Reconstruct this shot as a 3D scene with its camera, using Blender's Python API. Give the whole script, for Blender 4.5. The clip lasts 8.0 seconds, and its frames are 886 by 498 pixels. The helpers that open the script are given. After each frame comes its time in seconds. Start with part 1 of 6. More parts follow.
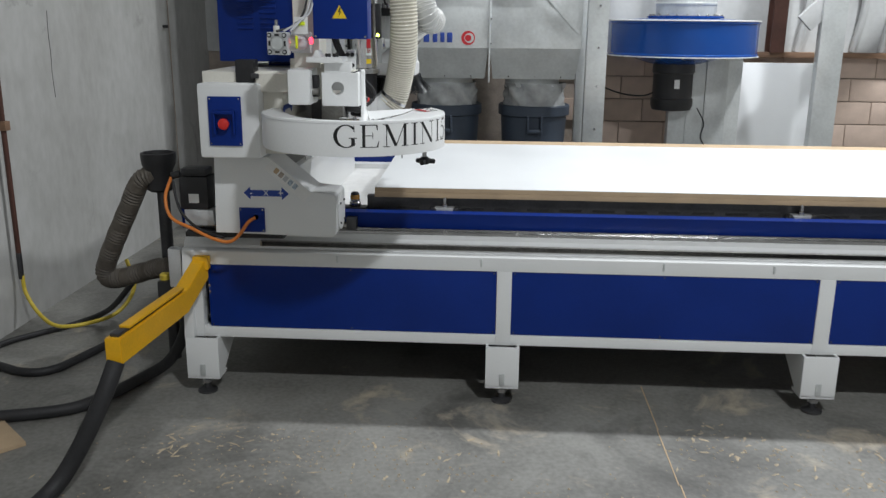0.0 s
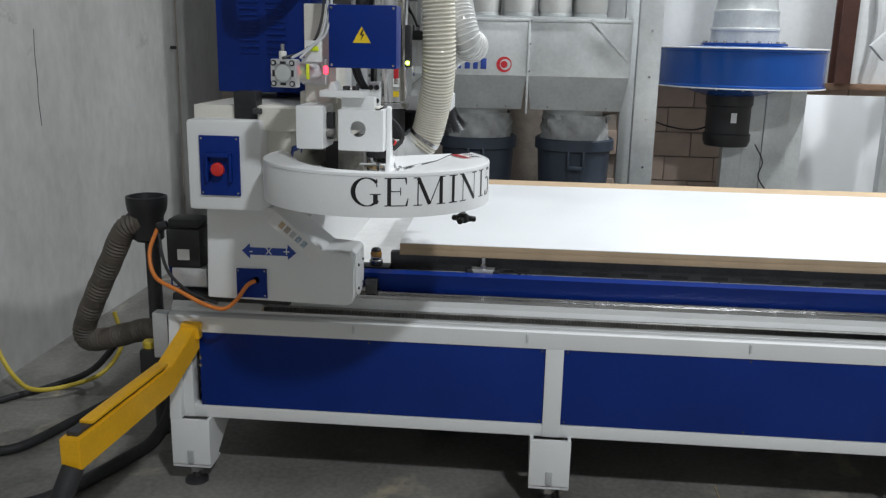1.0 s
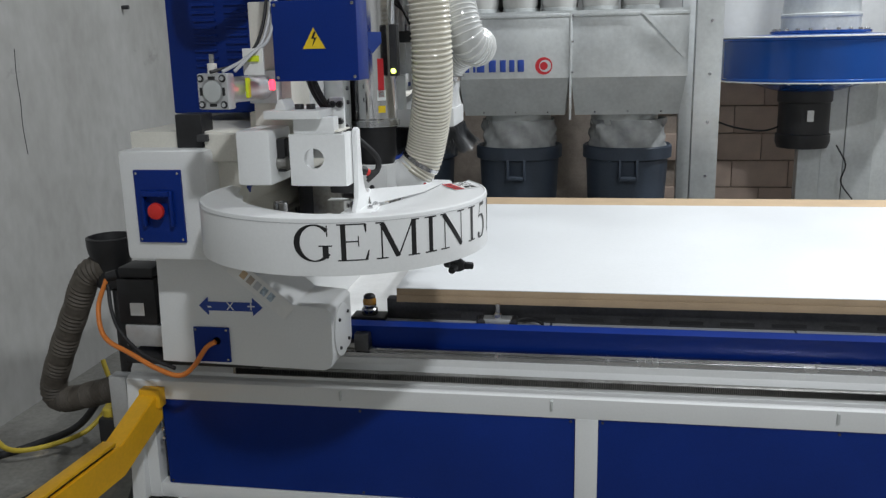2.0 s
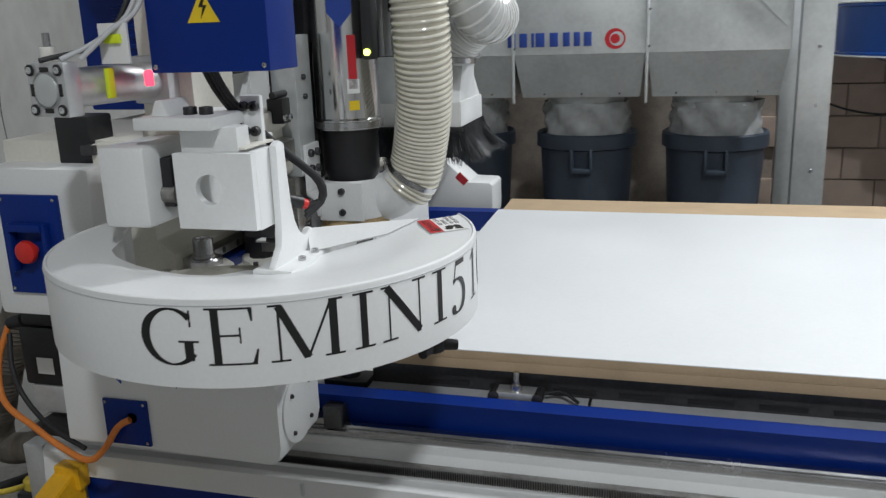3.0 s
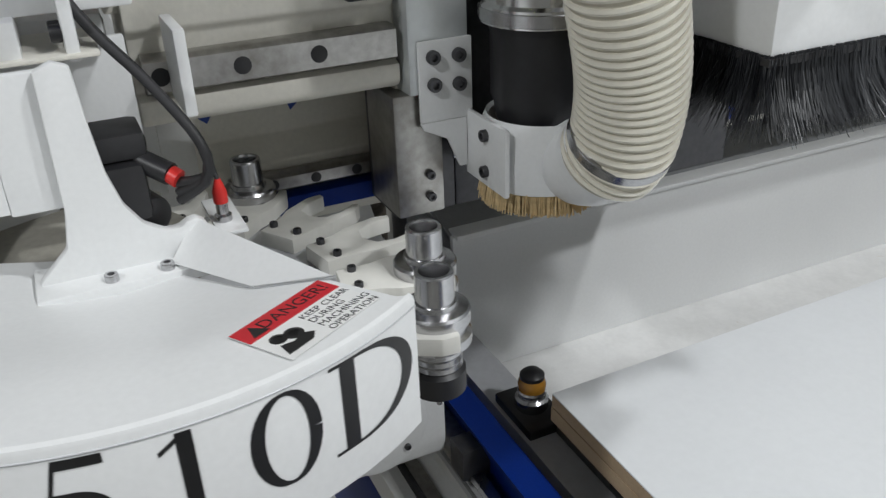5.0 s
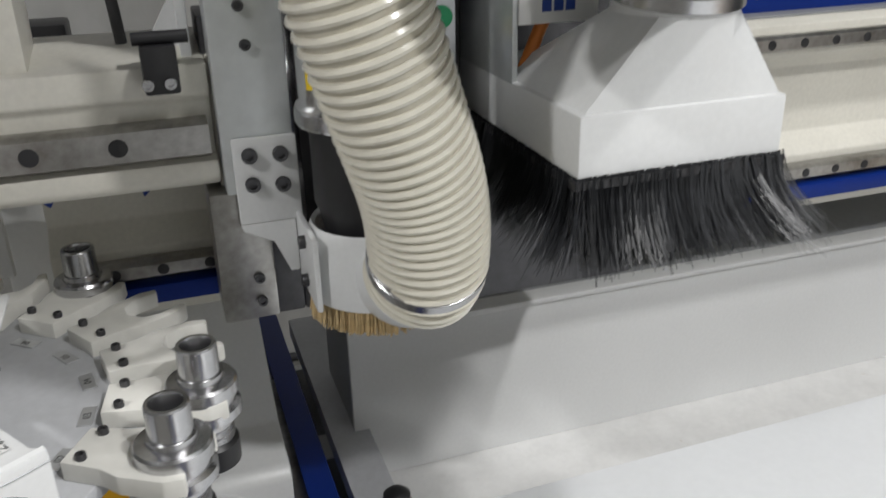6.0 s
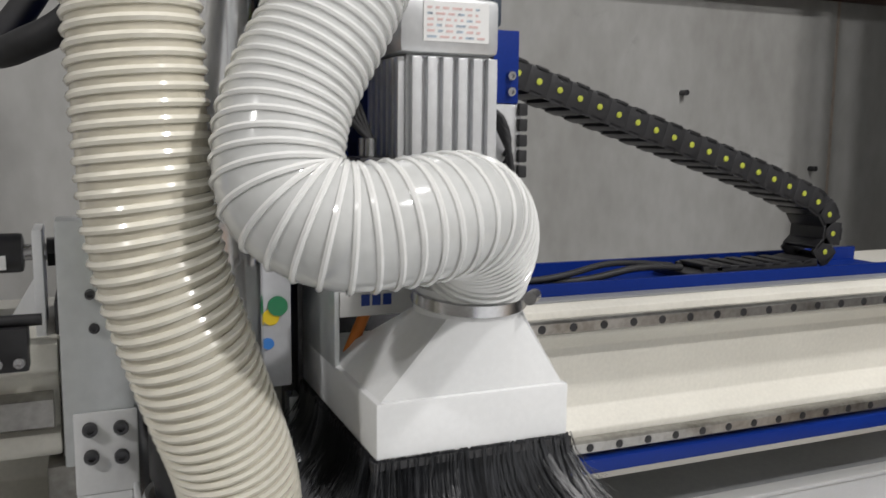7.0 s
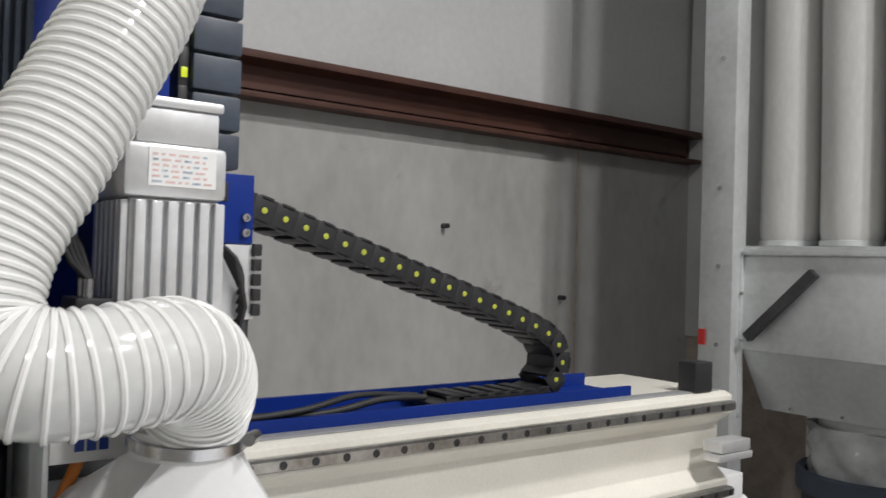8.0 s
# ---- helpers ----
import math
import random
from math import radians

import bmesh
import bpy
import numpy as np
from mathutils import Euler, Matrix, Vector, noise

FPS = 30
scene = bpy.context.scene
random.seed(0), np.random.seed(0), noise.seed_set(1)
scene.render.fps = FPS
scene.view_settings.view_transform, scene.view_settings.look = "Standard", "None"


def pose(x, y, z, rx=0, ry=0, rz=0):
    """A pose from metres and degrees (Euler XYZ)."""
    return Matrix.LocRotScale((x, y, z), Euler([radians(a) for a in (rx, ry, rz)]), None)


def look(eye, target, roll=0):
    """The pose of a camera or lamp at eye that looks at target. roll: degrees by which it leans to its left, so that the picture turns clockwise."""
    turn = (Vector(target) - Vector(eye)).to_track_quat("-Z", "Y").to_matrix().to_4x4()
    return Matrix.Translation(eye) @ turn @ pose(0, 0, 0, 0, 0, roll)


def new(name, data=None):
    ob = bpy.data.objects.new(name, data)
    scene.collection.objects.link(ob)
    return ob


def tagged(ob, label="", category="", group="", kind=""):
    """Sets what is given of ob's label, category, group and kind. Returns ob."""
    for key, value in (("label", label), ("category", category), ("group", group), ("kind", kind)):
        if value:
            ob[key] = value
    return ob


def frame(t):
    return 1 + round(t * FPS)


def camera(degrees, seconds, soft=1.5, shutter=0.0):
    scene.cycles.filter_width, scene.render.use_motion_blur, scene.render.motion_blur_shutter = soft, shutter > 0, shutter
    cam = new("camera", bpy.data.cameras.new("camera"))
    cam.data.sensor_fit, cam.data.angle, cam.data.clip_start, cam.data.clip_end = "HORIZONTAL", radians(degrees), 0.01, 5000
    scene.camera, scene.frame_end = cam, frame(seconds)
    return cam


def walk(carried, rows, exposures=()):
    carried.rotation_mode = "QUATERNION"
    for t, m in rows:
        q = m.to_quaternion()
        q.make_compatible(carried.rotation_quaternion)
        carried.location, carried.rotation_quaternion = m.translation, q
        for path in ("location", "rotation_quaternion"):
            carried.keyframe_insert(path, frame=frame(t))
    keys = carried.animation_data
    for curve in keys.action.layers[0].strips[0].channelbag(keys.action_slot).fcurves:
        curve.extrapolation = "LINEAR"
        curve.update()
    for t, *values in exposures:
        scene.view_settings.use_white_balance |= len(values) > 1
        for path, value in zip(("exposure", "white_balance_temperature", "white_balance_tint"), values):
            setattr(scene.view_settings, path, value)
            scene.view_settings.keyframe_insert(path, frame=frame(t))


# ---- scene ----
cam = camera(55.0, 8.0, soft=1.3, shutter=0.2)

PATH = [
    (0, (1.24, -3.612, 1.679), (1.124, -1.683, 1.162), 0.5),
    (0.5, (1.155, -3.244, 1.676), (1.0, -1.305, 1.212), 1.4),
    (1, (1.126, -2.957, 1.689), (0.964, -1.02, 1.22), 1.2),
    (1.5, (1.217, -2.651, 1.7), (1.024, -0.714, 1.237), 0.8),
    (1.7, (1.253, -2.537, 1.69), (0.994, -0.609, 1.229), -0.2),
    (3, (1.353, -1.593, 1.676), (0.828, 0.266, 1.159), -2.0),
    (3.5, (1.449, -1.205, 1.694), (0.522, 0.438, 1.03), -1.7),
    (4, (1.454, -0.842, 1.676), (0.307, 0.623, 0.943), -1.5),
    (4.2, (1.465, -0.727, 1.684), (0.189, 0.611, 0.918), -2.3),
    (5.3, (1.515, -0.251, 1.667), (-0.137, 0.371, 0.728), -1.7),
    (5.5, (1.495, -0.187, 1.656), (-0.168, 0.42, 0.726), -1.7),
    (6, (1.517, -0.036, 1.691), (-0.222, 0.539, 0.889), -1.4),
    (6.5, (1.59, 0.018, 1.737), (-0.214, 0.714, 1.226), -0.2),
    (7, (1.637, 0.054, 1.759), (-0.191, 0.82, 1.494), 0.6),
    (7.5, (1.676, 0.076, 1.769), (-0.058, 1.068, 1.663), 1.9),
    (8, (1.704, 0.091, 1.784), (0.108, 1.297, 1.815), 1.7),
]
EXPOSURES = [
    (0.0, -0.03, 6450, 10), (1.0, -0.1, 6400, 10), (1.7, -0.18, 6400, 10), (3.0, -0.32, 6450, 10), (4.0, -0.5, 6500, 10),
    (5.5, -0.45, 6600, 11), (6.5, -0.22, 6900, 13), (7.5, -0.40, 6850, 14), (8.0, -0.15, 6850, 14),
]
walk(cam, [(t, look(eye, target, roll)) for t, eye, target, roll in PATH], EXPOSURES)

# ---- light: daylight-white high-bay lamps under a hall roof ----
world = bpy.data.worlds.new("hall_air")
scene.world = world
world.use_nodes = True
world.node_tree.nodes["Background"].inputs[0].default_value = (0.80, 0.88, 1.0, 1)
world.node_tree.nodes["Background"].inputs[1].default_value = 0.03


def high_bay(x, y, z, size_x, size_y, watts, tint=(0.95, 0.98, 1.0)):
    lamp = bpy.data.lights.new("high_bay_lamp", "AREA")
    lamp.shape, lamp.size, lamp.size_y, lamp.energy, lamp.color = "RECTANGLE", size_x, size_y, watts, tint
    ob = new("high_bay_lamp", lamp)
    ob.matrix_world = look((x, y, z), (x, y, 0))
    return ob


high_bay(2.7, 2.1, 5.6, 0.3, 0.3, 150)
high_bay(3.1, -4.4, 5.6, 0.4, 0.4, 265)
high_bay(4.8, 2.1, 5.5, 0.3, 0.3, 255)


# ---- materials ----
def mat(name, color, rough=0.5, metal=0.0, vary=0.12, scale=6.0, bump=0.05, grain=90.0, dark=None, coat=0.0, stretch=(1, 1, 1), trans=0.0):
    """A surface with broad stains, fine grain and slight relief, in metres of object space."""
    m = bpy.data.materials.new(name)
    m.use_nodes = True
    nt = m.node_tree
    bsdf = nt.nodes["Principled BSDF"]
    tc = nt.nodes.new("ShaderNodeTexCoord")
    mp = nt.nodes.new("ShaderNodeMapping")
    mp.inputs["Scale"].default_value = stretch
    nt.links.new(tc.outputs["Object"], mp.inputs["Vector"])
    big = nt.nodes.new("ShaderNodeTexNoise")
    big.inputs["Scale"].default_value = scale
    big.inputs["Detail"].default_value = 6
    fine = nt.nodes.new("ShaderNodeTexNoise")
    fine.inputs["Scale"].default_value = grain
    fine.inputs["Detail"].default_value = 3
    for n in (big, fine):
        nt.links.new(mp.outputs[0], n.inputs["Vector"])
    mixn = nt.nodes.new("ShaderNodeMath")
    mixn.operation = "MULTIPLY_ADD"
    mixn.inputs[1].default_value = 0.35
    nt.links.new(fine.outputs["Fac"], mixn.inputs[0])
    half = nt.nodes.new("ShaderNodeMath")
    half.operation = "MULTIPLY"
    half.inputs[1].default_value = 0.65
    nt.links.new(big.outputs["Fac"], half.inputs[0])
    nt.links.new(half.outputs[0], mixn.inputs[2])
    ramp = nt.nodes.new("ShaderNodeValToRGB")
    low = dark if dark else tuple(c * (1 - vary) for c in color)
    high = tuple(min(1, c * (1 + vary * 0.5)) for c in color)
    ramp.color_ramp.elements[0].position, ramp.color_ramp.elements[1].position = 0.33, 0.62
    ramp.color_ramp.elements[0].color, ramp.color_ramp.elements[1].color = (*low, 1), (*high, 1)
    nt.links.new(mixn.outputs[0], ramp.inputs[0])
    nt.links.new(ramp.outputs[0], bsdf.inputs["Base Color"])
    rr = nt.nodes.new("ShaderNodeMapRange")
    rr.inputs[3].default_value, rr.inputs[4].default_value = max(0.02, rough - 0.08), min(1, rough + 0.1)
    nt.links.new(big.outputs["Fac"], rr.inputs[0])
    nt.links.new(rr.outputs[0], bsdf.inputs["Roughness"])
    bsdf.inputs["Metallic"].default_value = metal
    bsdf.inputs["Coat Weight"].default_value = coat
    bsdf.inputs["Transmission Weight"].default_value = trans
    if bump:
        bp = nt.nodes.new("ShaderNodeBump")
        bp.inputs["Strength"].default_value = bump
        bp.inputs["Distance"].default_value = 0.004
        nt.links.new(mixn.outputs[0], bp.inputs["Height"])
        nt.links.new(bp.outputs[0], bsdf.inputs["Normal"])
    return m


def glow(name, color, power):
    m = bpy.data.materials.new(name)
    m.use_nodes = True
    b = m.node_tree.nodes["Principled BSDF"]
    b.inputs["Base Color"].default_value = (*color, 1)
    b.inputs["Emission Color"].default_value = (*color, 1)
    b.inputs["Emission Strength"].default_value = power
    return m


WHITE = mat("white_paint", (0.78, 0.79, 0.79), 0.38, vary=0.05, scale=3, bump=0.02, grain=160, coat=0.1)
CREAM = mat("cream_cast_paint", (0.72, 0.70, 0.63), 0.42, vary=0.10, scale=4, bump=0.05, grain=140)
BLUE = mat("blue_paint", (0.004, 0.026, 0.20), 0.34, vary=0.16, scale=3, bump=0.06, grain=260)
BLUEG = mat("glossy_blue_paint", (0.006, 0.062, 0.29), 0.22, vary=0.12, scale=3, bump=0.03, grain=160)
BLUE.node_tree.nodes["Principled BSDF"].inputs["Specular IOR Level"].default_value = 0.22
YELLOW = mat("yellow_paint", (0.86, 0.46, 0.012), 0.4, vary=0.12, scale=5, bump=0.05)
BLACKP = mat("black_plastic", (0.018, 0.018, 0.02), 0.42, vary=0.3, scale=8, bump=0.05)
RUBBER = mat("black_rubber", (0.022, 0.022, 0.024), 0.6, vary=0.35, scale=10, bump=0.08)
DARKSTEEL = mat("dark_steel", (0.09, 0.09, 0.095), 0.4, 0.7, vary=0.3, scale=9)
STEEL = mat("ground_steel", (0.52, 0.52, 0.53), 0.24, 1.0, vary=0.18, scale=9, bump=0.03, grain=200)
POLISHED = mat("polished_steel", (0.74, 0.74, 0.745), 0.15, 1.0, vary=0.06, scale=9, bump=0.0)
OILED = mat("oiled_steel", (0.40, 0.395, 0.38), 0.33, 0.95, vary=0.3, scale=11, bump=0.04, dark=(0.24, 0.23, 0.21))
ALU = mat("cast_aluminium", (0.68, 0.69, 0.70), 0.36, 0.65, vary=0.12, scale=7, bump=0.05)
GALV = mat("galvanised_sheet", (0.61, 0.635, 0.635), 0.34, 0.42, vary=0.15, scale=5, bump=0.02, grain=45)
CONC = mat("concrete_wall_paint", (0.40, 0.40, 0.39), 0.8, vary=0.2, scale=1.1, bump=0.05, grain=14, dark=(0.32, 0.317, 0.30), stretch=(1, 1, 0.6))
SHEETING = mat("white_wall_sheeting", (0.54, 0.55, 0.55), 0.62, vary=0.1, scale=1.6, bump=0.08, grain=30)
# for the unseen hall walls and roof, kept dark to limit bounced light
HALL = mat("low_bounce_hall", (0.40, 0.40, 0.39), 0.7, vary=0.15, scale=1.2, bump=0.05)
FLOORM = mat("concrete_floor", (0.235, 0.232, 0.215), 0.5, vary=0.3, scale=1.7, bump=0.16, grain=46, dark=(0.125, 0.122, 0.112))


def dust_over(m, color, scale, low, high):
    """Lays patches of dust with their own ragged outline over a surface."""
    nt = m.node_tree
    bsdf = nt.nodes["Principled BSDF"]
    old = bsdf.inputs["Base Color"].links[0].from_socket
    tc = nt.nodes.new("ShaderNodeTexCoord")
    n = nt.nodes.new("ShaderNodeTexNoise")
    n.inputs["Scale"].default_value, n.inputs["Detail"].default_value, n.inputs["Roughness"].default_value = scale, 9, 0.68
    n.inputs["Distortion"].default_value = 0.9
    nt.links.new(tc.outputs["Object"], n.inputs["Vector"])
    r = nt.nodes.new("ShaderNodeMapRange")
    r.inputs[1].default_value, r.inputs[2].default_value = low, high
    nt.links.new(n.outputs["Fac"], r.inputs[0])
    mx = nt.nodes.new("ShaderNodeMix")
    mx.data_type = "RGBA"
    nt.links.new(r.outputs[0], mx.inputs["Factor"])
    nt.links.new(old, mx.inputs["A"])
    mx.inputs["B"].default_value = (*color, 1)
    nt.links.new(mx.outputs["Result"], bsdf.inputs["Base Color"])


dust_over(FLOORM, (0.055, 0.054, 0.05), 1.4, 0.52, 0.80)
dust_over(FLOORM, (0.46, 0.40, 0.31), 2.3, 0.575, 0.72)
dust_over(CONC, (0.15, 0.147, 0.135), 1.5, 0.60, 0.80)
DUST = mat("saw_dust", (0.46, 0.38, 0.27), 0.95, vary=0.2, scale=30, bump=0.3)
BLOCK = mat("painted_block", (0.58, 0.455, 0.38), 0.85, vary=0.14, scale=9, bump=0.25, grain=120)
MORTAR = mat("mortar", (0.42, 0.36, 0.31), 0.9, vary=0.2, scale=14, bump=0.3)
MDF = mat("mdf_board", (0.50, 0.37, 0.235), 0.75, vary=0.12, scale=10, bump=0.06, grain=220)
LAMINATE = mat("white_melamine", (0.84, 0.86, 0.875), 0.33, vary=0.035, scale=2, bump=0.015)
TRAY = mat("grey_tray_paint", (0.52, 0.53, 0.55), 0.4, vary=0.12, scale=5, bump=0.04)
# grey paint, darkened further by the shade of the trough's end face
GREYSHEET = mat("grey_paint_and_shade", (0.27, 0.278, 0.285), 0.4, vary=0.14, scale=5, bump=0.04)
DECK = mat("dusty_white_deck", (0.70, 0.70, 0.69), 0.55, vary=0.08, scale=16, bump=0.1)
dust_over(DECK, (0.42, 0.33, 0.22), 34.0, 0.66, 0.78)
RUST = mat("oxide_primed_steel", (0.085, 0.035, 0.025), 0.55, 0.1, vary=0.3, scale=6, bump=0.1)
BROWNWOOD = mat("brown_wood", (0.22, 0.13, 0.08), 0.7, vary=0.25, scale=8, stretch=(1, 8, 8))
HOSEWALL = mat("cream_hose_wall", (0.56, 0.525, 0.43), 0.24, vary=0.12, scale=9, bump=0.03, coat=0.3)
HOSERIB = mat("cream_hose_rib", (0.76, 0.73, 0.63), 0.16, vary=0.08, scale=12, bump=0.0, coat=0.5)
HOSEWALLW = mat("milky_hose_wall", (0.55, 0.56, 0.55), 0.12, vary=0.08, scale=9, bump=0.02, coat=0.4)
HOSERIBW = mat("white_hose_rib", (0.74, 0.745, 0.73), 0.14, vary=0.05, scale=12, bump=0.0, coat=0.5)
BRISTLE = mat("black_bristle", (0.034, 0.036, 0.040), 0.32, vary=0.4, scale=40, bump=0)
TANBRISTLE = mat("tan_bristle", (0.60, 0.45, 0.24), 0.6, vary=0.3, scale=120, bump=0)
BAG = mat("filter_cloth", (0.49, 0.49, 0.475), 0.85, vary=0.14, scale=4, bump=0.12, stretch=(1, 1, 0.3))
BIN = mat("blue_grey_plastic", (0.045, 0.060, 0.085), 0.45, vary=0.25, scale=4, bump=0.04)
CLEARBAG = mat("clear_plastic_film", (0.62, 0.64, 0.64), 0.22, vary=0.3, scale=9, bump=0.5, grain=22, trans=0.35)
NYLON = mat("white_nylon", (0.80, 0.79, 0.74), 0.42, vary=0.06, scale=8)
RED = mat("red_plastic", (0.65, 0.03, 0.025), 0.35, vary=0.1)
REDPRINT = mat("red_print", (0.55, 0.02, 0.03), 0.4, vary=0.1, bump=0)
INK = mat("black_ink", (0.012, 0.012, 0.013), 0.4, vary=0.2, bump=0)
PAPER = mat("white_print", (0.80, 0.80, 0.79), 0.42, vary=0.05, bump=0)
BLUEPRINT = mat("blue_print", (0.02, 0.06, 0.32), 0.4, vary=0.1, bump=0)
FADEDRED = mat("faded_red_print", (0.70, 0.50, 0.48), 0.4, vary=0.2, bump=0)
LABELBLUE = mat("faded_blue_print", (0.42, 0.50, 0.58), 0.4, vary=0.5, scale=160, bump=0)
ORANGE = mat("orange_cable_sheath", (0.72, 0.22, 0.04), 0.45, vary=0.15)
YELHOSE = mat("yellow_air_hose", (0.62, 0.47, 0.05), 0.45, vary=0.2)
GREYHOSE = mat("dusty_grey_hose", (0.11, 0.095, 0.078), 0.6, vary=0.3, scale=9)
AMBER = mat("amber_bowl", (0.42, 0.20, 0.03), 0.15, vary=0.3, scale=30, bump=0, coat=0.5)
WARN = mat("warning_yellow", (0.85, 0.60, 0.02), 0.4, vary=0.06, bump=0)
NEON = mat("neon_yellow_fitting", (0.72, 0.85, 0.03), 0.4, vary=0.05, bump=0)
PINDOT = mat("dusty_yellow_pin", (0.42, 0.46, 0.05), 0.5, vary=0.1, bump=0)
BAYDUST = mat("dusty_beige_sheet", (0.36, 0.345, 0.30), 0.7, vary=0.25, scale=14, bump=0.1)
GREEN = mat("green_button", (0.01, 0.22, 0.09), 0.3, vary=0.1, bump=0)
SKY = mat("light_blue_dot", (0.03, 0.22, 0.65), 0.35, vary=0.1, bump=0)
LEDRED = glow("red_pilot_light", (1.0, 0.03, 0.06), 5)
LEDGREEN = glow("green_pilot_light", (0.75, 1.0, 0.12), 7)


# ---- mesh tools ----
def finish(bm, name, material, smooth=40):
    me = bpy.data.meshes.new(name)
    bmesh.ops.recalc_face_normals(bm, faces=bm.faces)
    bm.to_mesh(me)
    bm.free()
    me.materials.append(material)
    if smooth:
        me.polygons.foreach_set("use_smooth", [True] * len(me.polygons))
        me.set_sharp_from_angle(angle=radians(smooth))
    return me


def thing(name, label, category, at=(0, 0, 0), group="", kind=""):
    ob = new(name)
    ob.empty_display_size = 0.05
    ob.location = at
    return tagged(ob, label, category, group, kind)


def part(name, bm, material, parent, label="", smooth=40):
    ob = new(name, finish(bm, name, material, smooth))
    root = parent
    while root.parent:
        root = root.parent
    ob.parent = parent
    if parent is root:
        ob.matrix_parent_inverse = Matrix.Translation(-root.location)
    if label:
        tagged(ob, label)
    return ob


def solid(name, bm, material, label="", category="", group="", kind="", smooth=40):
    return tagged(new(name, finish(bm, name, material, smooth)), label, category, group, kind)


def box(x0, x1, y0, y1, z0, z1, bevel=0.0, bm=None):
    b = bmesh.new()
    bmesh.ops.create_cube(b, size=1)
    bmesh.ops.scale(b, vec=(x1 - x0, y1 - y0, z1 - z0), verts=b.verts)
    if bevel:
        bmesh.ops.bevel(b, geom=b.edges[:], offset=bevel, segments=2, affect="EDGES", profile=0.6)
    bmesh.ops.translate(b, vec=((x0 + x1) / 2, (y0 + y1) / 2, (z0 + z1) / 2), verts=b.verts)
    return join(bm, b)


def join(bm, b):
    if bm is None:
        return b
    tmp = bpy.data.meshes.new("tmp")
    b.to_mesh(tmp)
    b.free()
    bm.from_mesh(tmp)
    bpy.data.meshes.remove(tmp)
    return bm


def rod(p, q, r, r2=None, seg=20, bevel=0.0, bm=None, caps=True):
    b = bmesh.new()
    p, q = Vector(p), Vector(q)
    bmesh.ops.create_cone(b, cap_ends=caps, segments=seg, radius1=r, radius2=r if r2 is None else r2, depth=(q - p).length)
    if bevel:
        rims = [e for e in b.edges if abs(e.verts[0].co.z - e.verts[1].co.z) < 1e-6]
        bmesh.ops.bevel(b, geom=rims, offset=bevel, segments=2, affect="EDGES", profile=0.6)
    turn = (q - p).to_track_quat("Z", "Y").to_matrix().to_4x4()
    bmesh.ops.transform(b, matrix=Matrix.Translation((p + q) / 2) @ turn, verts=b.verts)
    return join(bm, b)


def lathe(center, profile, seg=32, axis="Z", bm=None):
    """Turns (radius, height) pairs round an upright axis at center."""
    b = bmesh.new()
    rings = []
    for r, h in profile:
        rings.append([b.verts.new((r * math.cos(2 * math.pi * i / seg), r * math.sin(2 * math.pi * i / seg), h)) for i in range(seg)])
    for a, c in zip(rings, rings[1:]):
        for i in range(seg):
            b.faces.new((a[i], a[(i + 1) % seg], c[(i + 1) % seg], c[i]))
    b.faces.new(rings[0][::-1])
    b.faces.new(rings[-1])
    bmesh.ops.remove_doubles(b, verts=b.verts, dist=1e-6)
    turn = {"Z": Matrix.Identity(4), "X": pose(0, 0, 0, 0, 90, 0), "Y": pose(0, 0, 0, -90, 0, 0)}[axis]
    bmesh.ops.transform(b, matrix=Matrix.Translation(center) @ turn, verts=b.verts)
    return join(bm, b)


def prism(points, axis, a, c, bevel=0.0, bm=None):
    """An outline pushed along an axis from a to c: X takes (y, z), Y takes (x, z), Z takes (x, y)."""
    b = bmesh.new()
    put = {"X": lambda p, d: (d, p[0], p[1]), "Y": lambda p, d: (p[0], d, p[1]), "Z": lambda p, d: (p[0], p[1], d)}[axis]
    lo, hi = [b.verts.new(put(p, a)) for p in points], [b.verts.new(put(p, c)) for p in points]
    b.faces.new(lo[::-1])
    b.faces.new(hi)
    for i in range(len(lo)):
        j = (i + 1) % len(lo)
        b.faces.new((lo[i], lo[j], hi[j], hi[i]))
    if bevel:
        bmesh.ops.recalc_face_normals(b, faces=b.faces)
        bmesh.ops.bevel(b, geom=b.edges[:], offset=bevel, segments=2, affect="EDGES", profile=0.6)
    return join(bm, b)


def spline(points, step):
    """Catmull-Rom through the points, at even steps."""
    p = [Vector(q) for q in points]
    p = [2 * p[0] - p[1]] + p + [2 * p[-1] - p[-2]]
    fine = []
    for i in range(1, len(p) - 2):
        for k in range(24):
            t = k / 24
            fine.append(0.5 * (2 * p[i] + (p[i + 1] - p[i - 1]) * t + (2 * p[i - 1] - 5 * p[i] + 4 * p[i + 1] - p[i + 2]) * t * t + (3 * p[i] - p[i - 1] - 3 * p[i + 1] + p[i + 2]) * t ** 3))
    fine.append(p[-2])
    out, need = [fine[0]], step
    for a, c in zip(fine, fine[1:]):
        length = (c - a).length
        at = 0.0
        while length - at >= need:
            at += need
            out.append(a.lerp(c, at / length))
            need = step
        need -= length - at
    out.append(fine[-1])
    return out


def frames(path):
    """Upright-carried cross axes along a path."""
    tang = [(path[min(i + 1, len(path) - 1)] - path[max(i - 1, 0)]).normalized() for i in range(len(path))]
    side = tang[0].orthogonal().normalized()
    out = []
    for t in tang:
        side = (side - t * side.dot(t)).normalized()
        out.append((t, side, t.cross(side)))
    return out


